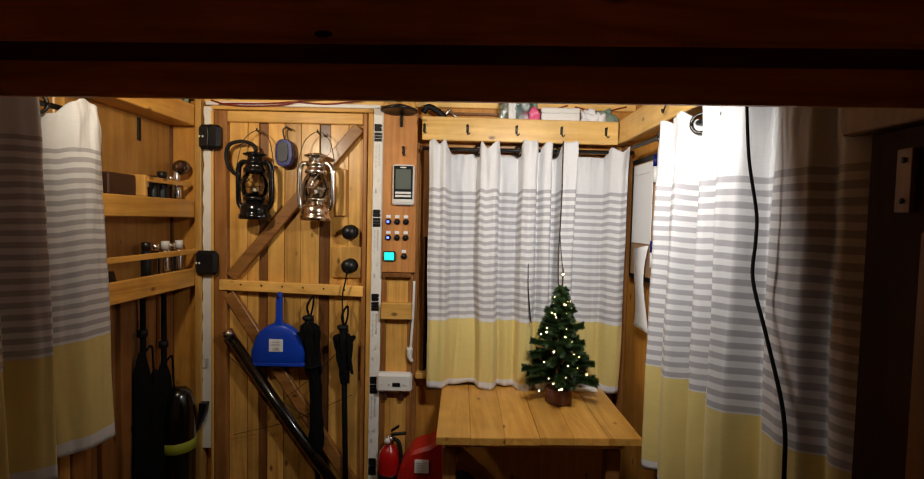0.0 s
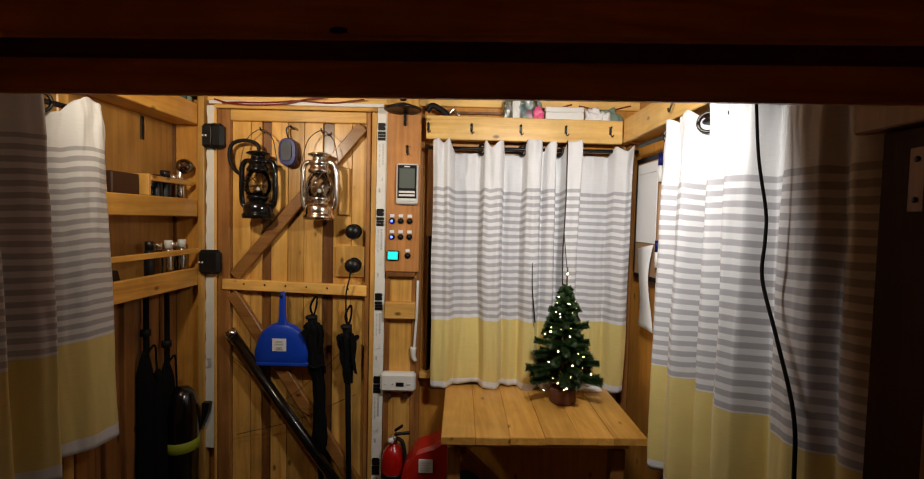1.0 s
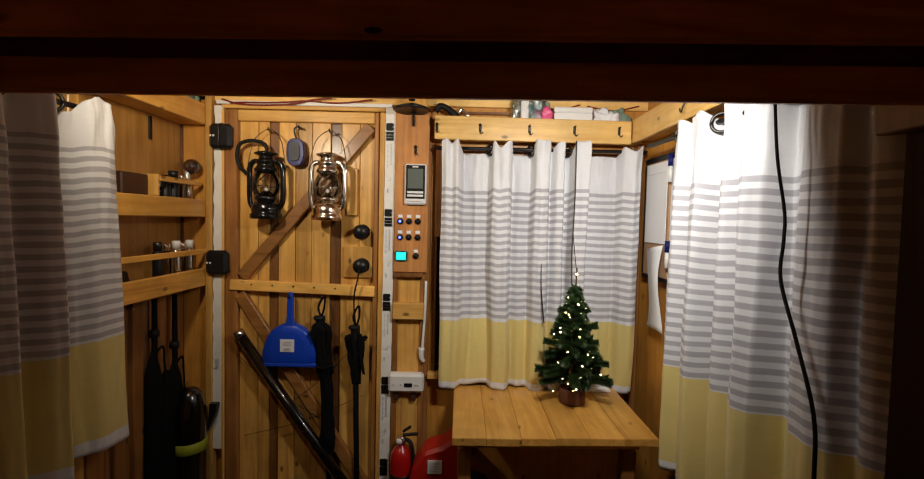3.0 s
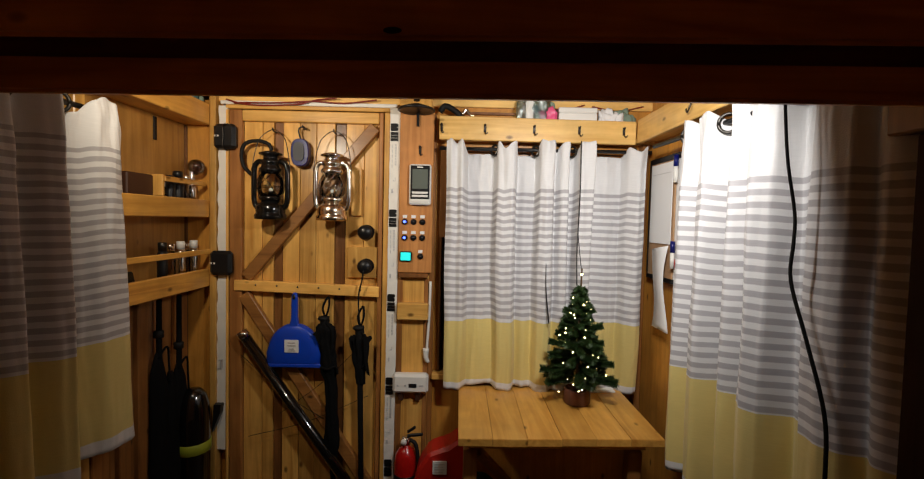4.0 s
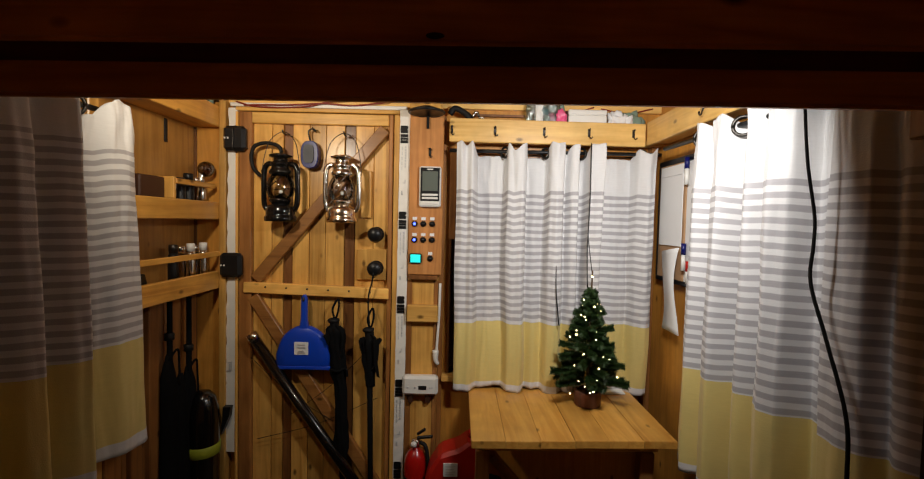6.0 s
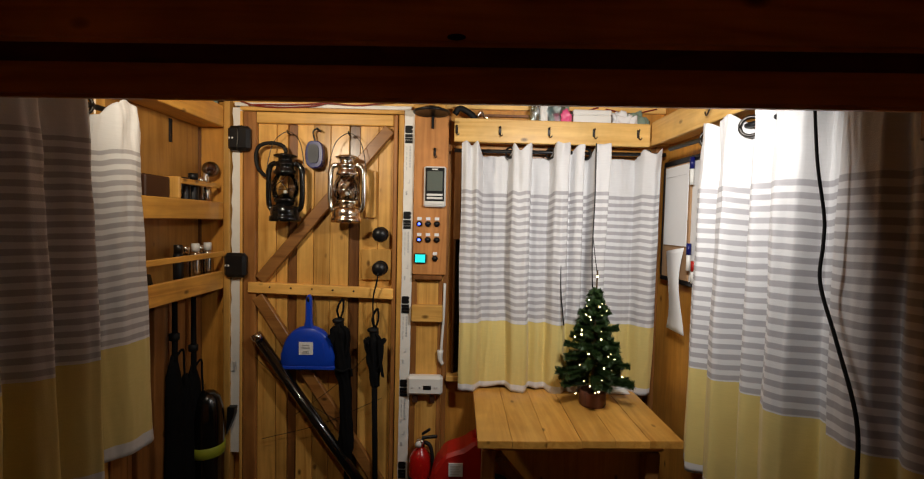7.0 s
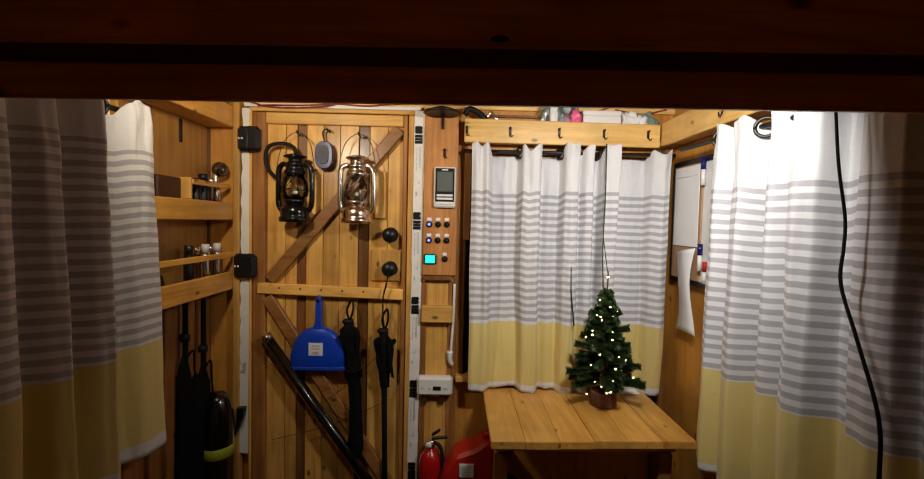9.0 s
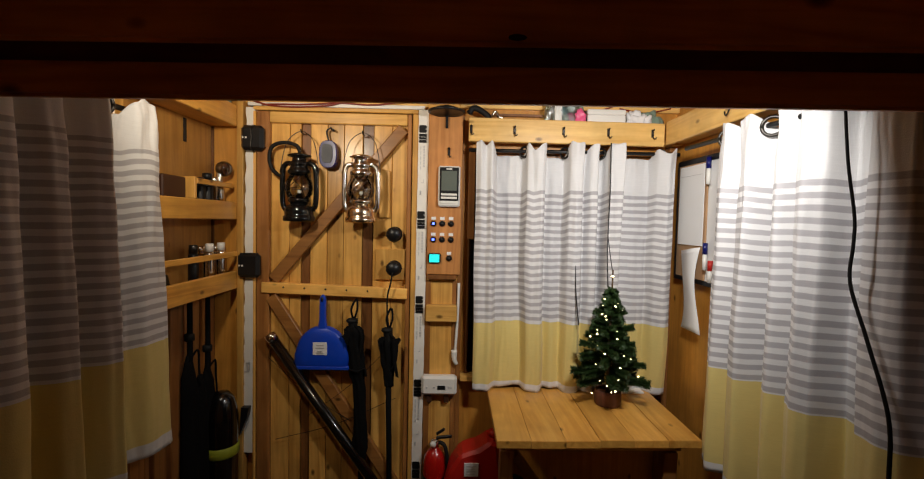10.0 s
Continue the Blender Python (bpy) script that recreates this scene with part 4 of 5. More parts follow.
disc = thing("vent_disc", (-0.252, 1.72, 1.86), "flat round black disc vent above the switch panel", "vent")
part("dish", lathe([(0, 0.020), (0.03, 0.018), (0.060, 0.006), (0.071, 0.002), (0.072, -0.004), (0.066, -0.007), (0.055, -0.002), (0.02, 0.002), (0, 0.002)], (-0.252, 1.715, 1.852), 36), BLACK, disc)
part("stem", tube([(-0.252, 1.715, 1.885), (-0.252, 1.715, CEIL)], 0.012, 12, 1), BLACK, disc)
part("drop_strap", box(-0.256, -0.246, 1.768, 1.7775, 1.800, 1.850, 0.002), BLACK, disc)

# small things on the stud
solid("wood_block", box(-0.322, -0.196, 1.765, 1.799, 1.024, 1.092, 0.004), PINE_X, "short pine block fixed to the stud", "block")
cable = thing("white_cable", (-0.193, 1.79, 0.845), "white cable with a plug hanging beside the window", "cable")
part("lead", tube([(-0.190, 1.79, 1.180), (-0.192, 1.788, 1.05), (-0.198, 1.786, 0.93), (-0.200, 1.786, 0.88)], 0.0055, 8), PLASTIC_W, cable)
part("plug", tube([(-0.203, 1.785, 0.905), (-0.202, 1.784, 0.868), (-0.192, 1.784, 0.848)], 0.013, 10, 4, taper=0.007), PLASTIC_W, cable)
alarm = thing("gas_alarm", (-0.262, 1.775, 0.725), "white plastic gas alarm with a small dark display", "alarm")
part("case", box(-0.334, -0.190, 1.757, 1.799, 0.726, 0.804, 0.010), PLASTIC_W, alarm)
part("display", box(-0.268, -0.236, 1.7545, 1.7568, 0.752, 0.768, 0.0005), BLACK, alarm, "dark little display")
for x in (-0.312, -0.282, -0.222, -0.213):
    part("button", box(x - 0.003, x + 0.003, 1.7548, 1.7568, 0.757, 0.763, 0), SILVER, alarm)
for x in (-0.302, -0.232):
    part("vent_foot", box(x - 0.010, x + 0.010, 1.775, 1.797, 0.690, 0.726, 0.002), BROWNBOX, alarm)
ext = thing("fire_extinguisher", (-0.272, 1.745, 0.22), "small red fire extinguisher with a black lever", "fire extinguisher")
ec = (-0.272, 1.748, 0.22)
part("cylinder", lathe([(0, 0), (0.042, 0), (0.047, 0.008), (0.047, 0.235), (0.042, 0.265), (0.028, 0.288), (0.016, 0.296), (0.014, 0.305), (0, 0.305)], ec, 32), RED, ext)
part("valve", lathe([(0.014, 0.300), (0.018, 0.306), (0.018, 0.330), (0.010, 0.336), (0, 0.336)], ec, 16), CHROME, ext, "bright metal valve")
part("lever", beam((-0.268, 1.745, 0.560), (-0.205, 1.735, 0.572), 0.012, 0.012, (0, 0, 1), 0.003), BLACK, ext)
part("grip", beam((-0.268, 1.745, 0.574), (-0.235, 1.742, 0.598), 0.014, 0.010, (0, 0, 1), 0.003), BLACK, ext)
part("hose", tube([(-0.255, 1.742, 0.545), (-0.232, 1.732, 0.53), (-0.221, 1.722, 0.47), (-0.222, 1.722, 0.40)], 0.008, 10), RUBBER, ext)
part("gauge", lathe([(0, 0), (0.012, 0), (0.012, 0.01), (0, 0.011)], (-0.280, 1.732, 0.541), 14, tilt=Matrix.Rotation(radians(90), 4, "X")), PLASTIC_W, ext)
part("bracket_strap", lathe([(0.0475, 0.165), (0.0495, 0.166), (0.0495, 0.190), (0.0475, 0.191)], ec, 32), BLACK, ext)
solid("extinguisher_shelf", box(-0.32, -0.20, 1.70, 1.799, 0.19, 0.2195, 0.003), PINE_X, "small pine ledge under the extinguisher", "ledge")
can = thing("fuel_can", (-0.10, 1.66, 0.0), "red plastic fuel can with a white label beside the table", "fuel can")
part("body", slab([(-0.235, 0.0), (-0.235, 0.40), (-0.215, 0.49), (-0.175, 0.555), (-0.13, 0.572), (-0.105, 0.578), (-0.060, 0.612), (-0.03, 0.600), (-0.025, 0.54), (0.0, 0.45), (0.01, 0.0)], 1.615, 1.735, 0.012), REDPL, can)
lab = part("label", box(-0.157, -0.104, 1.609, 1.6145, 0.482, 0.531, 0), PAPER, can, "white paper label")
bm = bmesh.new()
for k in range(4):
    box(-0.150, -0.112 - 0.006 * (k % 2), 1.6075, 1.6088, 0.520 - 0.010 * k, 0.523 - 0.010 * k, 0, bm)
part("print", bm, SILVER, lab)
part("cap", lathe([(0, 0), (0.02, 0), (0.02, 0.022), (0, 0.024)], (-0.045, 1.675, 0.606), 16), REDPL, can)
bag = bmesh.new()
bmesh.ops.create_icosphere(bag, subdivisions=4, radius=1, matrix=Matrix.Translation((0.02, 1.56, 0.24)) @ Matrix.Diagonal((0.11, 0.14, 0.28, 1)))
for v in bag.verts:
    v.co += 0.02 * noise.noise_vector(v.co * 9)
    v.co.z = max(v.co.z, 0.0)
for f in bag.faces:
    f.smooth = True
solid("black_bag", bag, CLOTH_K, "slumped black bag under the table", "bag")

# ---- table ----
table = thing("folding_table", (0.27, 1.77, 0.0), "low golden pine plank table fixed under the window", "table")
TX0, TX1 = -0.066, 0.584
edges = [TX0, 0.042, 0.152, 0.261, 0.369, 0.478, TX1]


def table_top(x, y):
    """Height of the table's upper face, which tips very slightly to one side."""
    return 0.757 - 0.006 * (1.775 - y) + 0.008 * (x - 0.27)


for i in range(6):
    bm = bmesh.new()
    random.seed(20 + i)
    x0, x1, front = edges[i] + 0.0004, edges[i + 1] - 0.0004, 1.345 + 0.010 * i / 5 + random.uniform(-0.002, 0.002)
    lift = random.uniform(-0.0008, 0.0008)
    v = [bm.verts.new((x, y, table_top(x, y) + lift - s)) for x in (x0, x1) for y in (front, 1.790) for s in (0.024, 0)]
    for f in ((0, 1, 3, 2), (4, 6, 7, 5), (0, 4, 5, 1), (2, 3, 7, 6), (0, 2, 6, 4), (1, 5, 7, 3)):
        bm.faces.new([v[k] for k in f])
    bmesh.ops.bevel(bm, geom=list(bm.edges), offset=0.0014, segments=2, affect="EDGES")
    part("plank", bm, TABLE, table)
part("cleat", beam((-0.03, 1.43, 0.708), (0.55, 1.43, 0.712), 0.036, 0.04, (0, 0, 1), 0.003), PINE_X, table)
part("wall_cleat", box(-0.05, 0.60, 1.79, 1.832, 0.69, 0.73, 0.003), PINE_X, table)
for x in (-0.025, 0.515):
    part("leg", beam((x, 1.47, 0.0), (x, 1.43, 0.690), 0.045, 0.045, (0, 1, 0), 0.003), STAIN_Z, table)
part("strut", beam((0.0, 1.43, 0.67), (0.16, 1.76, 0.35), 0.03, 0.03, (0, 1, 0), 0.003), STAIN_Z, table)
solid("folded_cloth", box(0.455, 0.56, 1.725, 1.772, 0.7555, 0.768, 0.005), PAPER, "folded white cloth on the table edge", "cloth")

# ---- little fir tree ----
TCX, TCY = 0.378, 1.630
TB = table_top(TCX, TCY) + 0.0015
tree = thing("artificial_tree", (TCX, TCY, TB), "small green artificial fir tree in a brown pot", "christmas tree")
part("pot", lathe([(0, 0), (0.046, 0), (0.049, 0.006), (0.049, 0.050), (0.046, 0.055), (0.040, 0.055), (0.038, 0.046), (0, 0.046)], (TCX, TCY, TB), 24), POTBROWN, tree)
part("trunk", tube([(TCX, TCY, TB + 0.04), (TCX + 0.002, TCY, TB + 0.46)], 0.009, 8, 1, taper=0.003), TWIG, tree)
random.seed(11)
verts, faces = [], []
tips = []
N = 84
for i in range(N):
    f = i / (N - 1)
    h = 0.074 + 0.348 * f ** 0.95
    ang = i * 2.39996 + random.uniform(-0.35, 0.35)
    reach = (0.122 * (1 - f) ** 0.95 + 0.018) * random.uniform(0.72, 1.14)
    rise = random.uniform(-0.06, 0.16) + 0.75 * f * f
    d = Vector((math.cos(ang), math.sin(ang), rise)).normalized()
    a = Vector((TCX, TCY, TB + h))
    fat = (0.0178 - 0.003 * f) * random.uniform(0.85, 1.12)
    count = int(110 + 900 * reach / 0.13)
    lift = random.uniform(-0.12, 0.10)
    tips.append((a, d, reach, lift))
    for k in range(count):
        s = random.uniform(0.06, 1.0) ** 0.7 * reach
        p = a + s * d + Vector((0, 0, lift * s * s / 0.13))
        r = Vector((random.gauss(0, 1), random.gauss(0, 1), random.gauss(0, 1)))
        r = (r - r.dot(d) * d).normalized()
        n = (r + 0.55 * d).normalized() * fat * random.uniform(0.75, 1.15)
        w = n.cross(Vector((random.gauss(0, 1), random.gauss(0, 1), random.gauss(0, 1)))).normalized() * 0.0013
        b = len(verts)
        verts += [p - w, p + w, p + n + 0.5 * w, p + n - 0.5 * w]
        faces.append((b, b + 1, b + 2, b + 3))
me = bpy.data.meshes.new("crown")
me.from_pydata([v - Vector((TCX, TCY, TB)) for v in verts], [], faces)
me.materials.append(NEEDLE)
crown = new("crown", me)
crown.parent = tree
ORIGIN[crown.name] = Vector((TCX, TCY, TB))
bm = bmesh.new()
for a, d, reach, lift in tips:
    tube([a, a + 0.55 * reach * d, a + 0.96 * reach * d + Vector((0, 0, lift * reach * reach / 0.13))], 0.0014, 4, 1, bm)
part("twig_work", bm, TWIG, tree, kind="stuff")
lights = thing("fairy_lights", (TCX, TCY, TB + 0.06), "string of warm white fairy lights round the tree", "fairy lights")
random.seed(4)
wire = []
for i in range(40):
    f = i / 39
    ang = 0.5 + i * 0.86
    r = 0.105 * (1 - f) ** 1.05 + 0.012
    wire.append((TCX + r * math.cos(ang), TCY + r * math.sin(ang), TB + 0.075 + 0.36 * f + random.uniform(-0.012, 0.012)))
part("wire", tube(wire, 0.0009, 5, 3), BLACK, lights)
for i in range(58):
    f = random.random() ** 1.3
    ang = random.gauss(-1.75, 1.0) if i % 3 else random.uniform(0, 6.283)
    r = (0.108 * (1 - f) ** 1.05 + 0.020) * random.uniform(0.55, 1.08)
    p = (TCX + r * math.cos(ang), TCY + r * math.sin(ang), TB + 0.070 + 0.36 * f)
    part("bulb", ball(p, random.uniform(0.0018, 0.0036), n=1), FAIRY_RED if i == 17 else FAIRY, lights)
part("tip_bulb", ball((TCX + 0.003, TCY, TB + 0.482), 0.0042, n=2), FAIRY, lights)
part("lead", tube([(TCX + 0.001, TCY, TB + 0.50), (TCX, TCY + 0.03, TB + 0.565), (TCX - 0.001, 1.690, 1.40)], 0.0016, 6), BLACK, lights, "thin black lead going up")
part("lead", tube([(TCX - 0.014, TCY, TB + 0.44), (TCX - 0.010, TCY + 0.03, TB + 0.56), (TCX, 1.688, 1.42), (TCX + 0.003, 1.690, 1.56), (TCX + 0.004, 1.70, 1.745)], 0.0023, 6), BLACK, lights, "thin black lead going up")
# Thin black strand added along the curtain's dark slit.
part("lead", tube([(0.262, 1.706, 1.27), (0.263, 1.698, 1.18), (0.269, 1.694, 1.11), (0.277, 1.692, 1.04)], 0.0016, 6, 6, taper=0.0028), BLACK, lights, "thin black strand drawn for the dark slit in the curtain")
part("tip_stick", tube([(TCX + 0.002, TCY, TB + 0.43), (TCX + 0.003, TCY, TB + 0.505)], 0.003, 6, 1), TWIG, lights)


# ---- hook shelf over the window and along the side wall ----
hs = thing("hook_shelf", (0.22, 1.78, 1.745), "pine shelf with an upright front board and hooks over the window", "shelf")
bm = slab([(-0.164, 1.838), (-0.164, 1.746), (0.606, 1.742), (0.606, 1.832)], 1.737, 1.755, 0.003)
part("front_board", bm, PALE_X, hs)
part("shelf_board", box(-0.16, 0.690, 1.756, 1.814, 1.752, 1.768, 0.002), PINE_X, hs)
for x in (-0.155, 0.014, 0.206, 0.382, 0.556):
    coat_hook(x, 1.737, 1.788, "dark iron coat hook on the shelf board")
rs = thing("side_shelf", (0.65, 1.25, 1.745), "pine shelf board running along the side wall", "shelf")
part("front_board", box(0.608, 0.626, 0.78, 1.736, 1.746, 1.838, 0.003), PALE_Y, rs)
part("shelf_board", box(0.627, 0.698, 0.78, 1.736, 1.756, 1.772, 0.002), PINE_Y, rs)
solid("wire_hook", tube([(0.609, 1.300, 1.802), (0.596, 1.300, 1.798), (0.588, 1.304, 1.778), (0.589, 1.316, 1.766), (0.592, 1.330, 1.770), (0.594, 1.336, 1.780)], 0.0024, 8), IRON, "thin bent wire hook on the side shelf board", "hook")


def blob(centre, size, seed, rough=0.25, freq=26, n=4):
    bm = bmesh.new()
    bmesh.ops.create_icosphere(bm, subdivisions=n, radius=1)
    for v in bm.verts:
        k = 1 + rough * noise.noise(v.co * 2.2 + Vector((seed, 0, 0)))
        v.co = Vector((math.copysign(abs(v.co.x) ** 0.7, v.co.x) * size[0], math.copysign(abs(v.co.y) ** 0.7, v.co.y) * size[1], math.copysign(abs(v.co.z) ** 0.7, v.co.z) * size[2])) * k
        v.co += 0.006 * noise.noise_vector(v.co * freq * 2 + Vector((seed, 0, 0)))
        v.co += Vector(centre)
    for f in bm.faces:
        f.smooth = True
    return bm


solid("clear_bag", blob((0.165, 1.785, 1.85), (0.024, 0.022, 0.081), 1), BAGPLASTIC, "crumpled clear plastic bag on the shelf", "bag", "bags on the shelf")
solid("gift_bag", blob((0.232, 1.785, 1.852), (0.055, 0.022, 0.082), 2), BAGPLASTIC, "crumpled clear bag of coloured sweets on the shelf", "bag", "bags on the shelf")
solid("white_packet", blob((0.190, 1.768, 1.85), (0.016, 0.010, 0.080), 7, 0.1), PLASTIC_W, "white packet beside the bags on the shelf", "packet", "bags on the shelf")
random.seed(17)
for i in range(16):
    x, z = 0.190 + 0.028 * (i % 4) + random.uniform(-0.006, 0.006), 1.785 + 0.034 * (i // 4) + random.uniform(-0.006, 0.006)
    solid("wrapped_sweet", blob((x, 1.786 + random.uniform(-0.005, 0.005), z), (0.016, 0.012, 0.018), 40 + i, 0.4, 60, 2), (BAG_GREEN, TEAL, PLASTIC_W, BAG_GREEN, PINK, TEAL)[i % 6], "small coloured wrapped sweet in the clear bag", "sweet", "sweets in the bag")
solid("pink_packet", blob((0.277, 1.766, 1.828), (0.022, 0.010, 0.056), 3), PINK, "crumpled pink packet on the shelf", "packet", "bags on the shelf")
tub = thing("white_box", (0.382, 1.785, 1.769), "white plastic box with a lid on the shelf", "box")
part("body", box(0.306, 0.458, 1.760, 1.806, 1.769, 1.866, 0.003), PLASTIC_W, tub)
part("lid", box(0.305, 0.459, 1.759, 1.807, 1.8665, 1.888, 0.004), PLASTIC_W, tub)
solid("tissue_wad", blob((0.502, 1.780, 1.825), (0.035, 0.020, 0.055), 5, 0.5), PAPER, "crumpled white tissue on the shelf", "tissue", "bags on the shelf")
solid("tissue_wad", blob((0.542, 1.782, 1.821), (0.028, 0.020, 0.051), 6, 0.5), PAPER, "crumpled white tissue on the shelf", "tissue", "bags on the shelf")
solid("green_bag", blob((0.565, 1.797, 1.828), (0.05, 0.016, 0.058), 8, 0.5), BAG_GREEN, "crumpled green bag on the shelf", "bag", "bags on the shelf")
plug = thing("cable_plug", (-0.11, 1.775, 1.769), "black cable with a plug and metal clips on the shelf", "plug")
part("lead", tube([(-0.165, 1.775, 1.86), (-0.145, 1.772, 1.882), (-0.11, 1.772, 1.868), (-0.085, 1.772, 1.845), (-0.07, 1.775, 1.80), (-0.07, 1.78, 1.772)], 0.012, 10), RUBBER, plug)
part("clip", tube([(-0.075, 1.762, 1.850), (-0.06, 1.762, 1.868), (-0.045, 1.764, 1.848), (-0.03, 1.766, 1.845)], 0.006, 8), CHROME, plug)
for s, pts in enumerate((((-0.99, 1.880), (-0.93, 1.883), (-0.84, 1.884), (-0.76, 1.888), (-0.68, 1.894), (-0.55, 1.889), (-0.42, 1.905)),
                         ((-1.02, 1.893), (-0.95, 1.876), (-0.85, 1.873), (-0.73, 1.881), (-0.66, 1.898), (-0.58, 1.908)))):
    solid("red_wire", tube([(x, 1.792 - 0.004 * s, z) for x, z in pts], 0.0032, 6), REDWIRE, "thin red wire along the strip over the door", "wire", "wires over the door")
for s, (x0, x1) in enumerate(((0.25, 0.42), (0.45, 0.66))):
    solid("red_wire", tube([(x0, 1.812, 1.905), ((x0 + x1) / 2, 1.810, 1.888), (x1, 1.812, 1.91)], 0.003, 6), REDWIRE, "thin red wire along the header board", "wire", "wires over the door")
structure("trim_dark_slot", box(-0.06, 0.14, 1.808, 1.814, 1.862, 1.872, 0.001), DARK_Z, "dark gap between header boards", "trim")

# ---- notice board on the side wall ----
board = thing("notice_board", (0.69, 1.50, 1.23), "black-framed white board with papers and pens on the wall", "notice board")
part("panel", box(0.684, 0.698, 1.25, 1.752, 1.235, 1.668, 0.002), PAPER, board)
part("cork_panel", box(0.6775, 0.6835, 1.556, 1.7515, 1.2385, 1.6645, 0.001), CORK, board, "brown cork half of the board")
part("frame_bottom", box(0.676, 0.698, 1.24, 1.762, 1.222, 1.238, 0.002), BLACK, board)
part("frame_top", box(0.676, 0.698, 1.24, 1.762, 1.665, 1.685, 0.002), BLACK, board)
part("frame_side", box(0.676, 0.698, 1.752, 1.764, 1.2385, 1.6645, 0.002), BLACK, board)
bm = bmesh.new()
for k in range(7):
    box(0.682, 0.6838, 1.40 + 0.012 * (k % 3), 1.49, 1.60 - 0.03 * k, 1.603 - 0.03 * k, 0, bm)
part("writing", bm, SILVER, board, "faint grey lines of writing")
paper = thing("paper_sheet", (0.668, 1.65, 1.36), "white paper sheet clipped to the board", "paper", "papers on the board")
part("sheet", box(0.672, 0.6745, 1.565, 1.735, 1.362, 1.658, 0.0), PAPER, paper)
bm = bmesh.new()
box(0.6700, 0.6715, 1.575, 1.722, 1.620, 1.622, 0, bm)
part("print", bm, SILVER, paper)
bm = bmesh.new()
prev = None
for i in range(18):
    f = i / 17
    z = 1.350 - 0.306 * f
    bend = 0.024 * math.sin(3.1416 * f)
    row = [bm.verts.new((0.664 - 0.006 * math.sin(5 * f), y, z + dz)) for y, dz in ((1.690 - bend * 1.3 - 0.01 * f, -0.012 * (1 - f)), (1.62 - 0.2 * bend - 0.02 * f, 0), (1.560 + bend - 0.012 * f, 0.008 * (1 - f)))]
    if prev:
        for k in range(2):
            bm.faces.new((prev[k], prev[k + 1], row[k + 1], row[k])).smooth = True
    prev = row
strip = solid("paper_strip", bm, PAPER, "curled white paper strip pinned to the wall", "paper", "papers on the board")
sol = strip.modifiers.new("thick", "SOLIDIFY")
sol.thickness = 0.0008
for z in (1.33, 1.63):
    pen = thing("marker_pen", (0.668, 1.54, z - 0.05), "blue marker pen clipped to the white board", "pen", "pens on the board")
    part("barrel", tube([(0.668, 1.535, z - 0.05), (0.668, 1.535, z + 0.005)], 0.007, 10, 1), PLASTIC_W, pen)
    part("cap", tube([(0.668, 1.535, z + 0.005), (0.668, 1.535, z + 0.045)], 0.0085, 10, 1), NAVY, pen, "blue cap")
pen = thing("marker_pen", (0.668, 1.49, 1.25), "red marker pen standing on the board's frame", "pen", "pens on the board")
part("barrel", tube([(0.668, 1.50, 1.239), (0.668, 1.50, 1.28)], 0.008, 10, 1), PLASTIC_W, pen)
part("cap", tube([(0.668, 1.50, 1.28), (0.668, 1.50, 1.315)], 0.0085, 10, 1), REDPL, pen, "red cap")


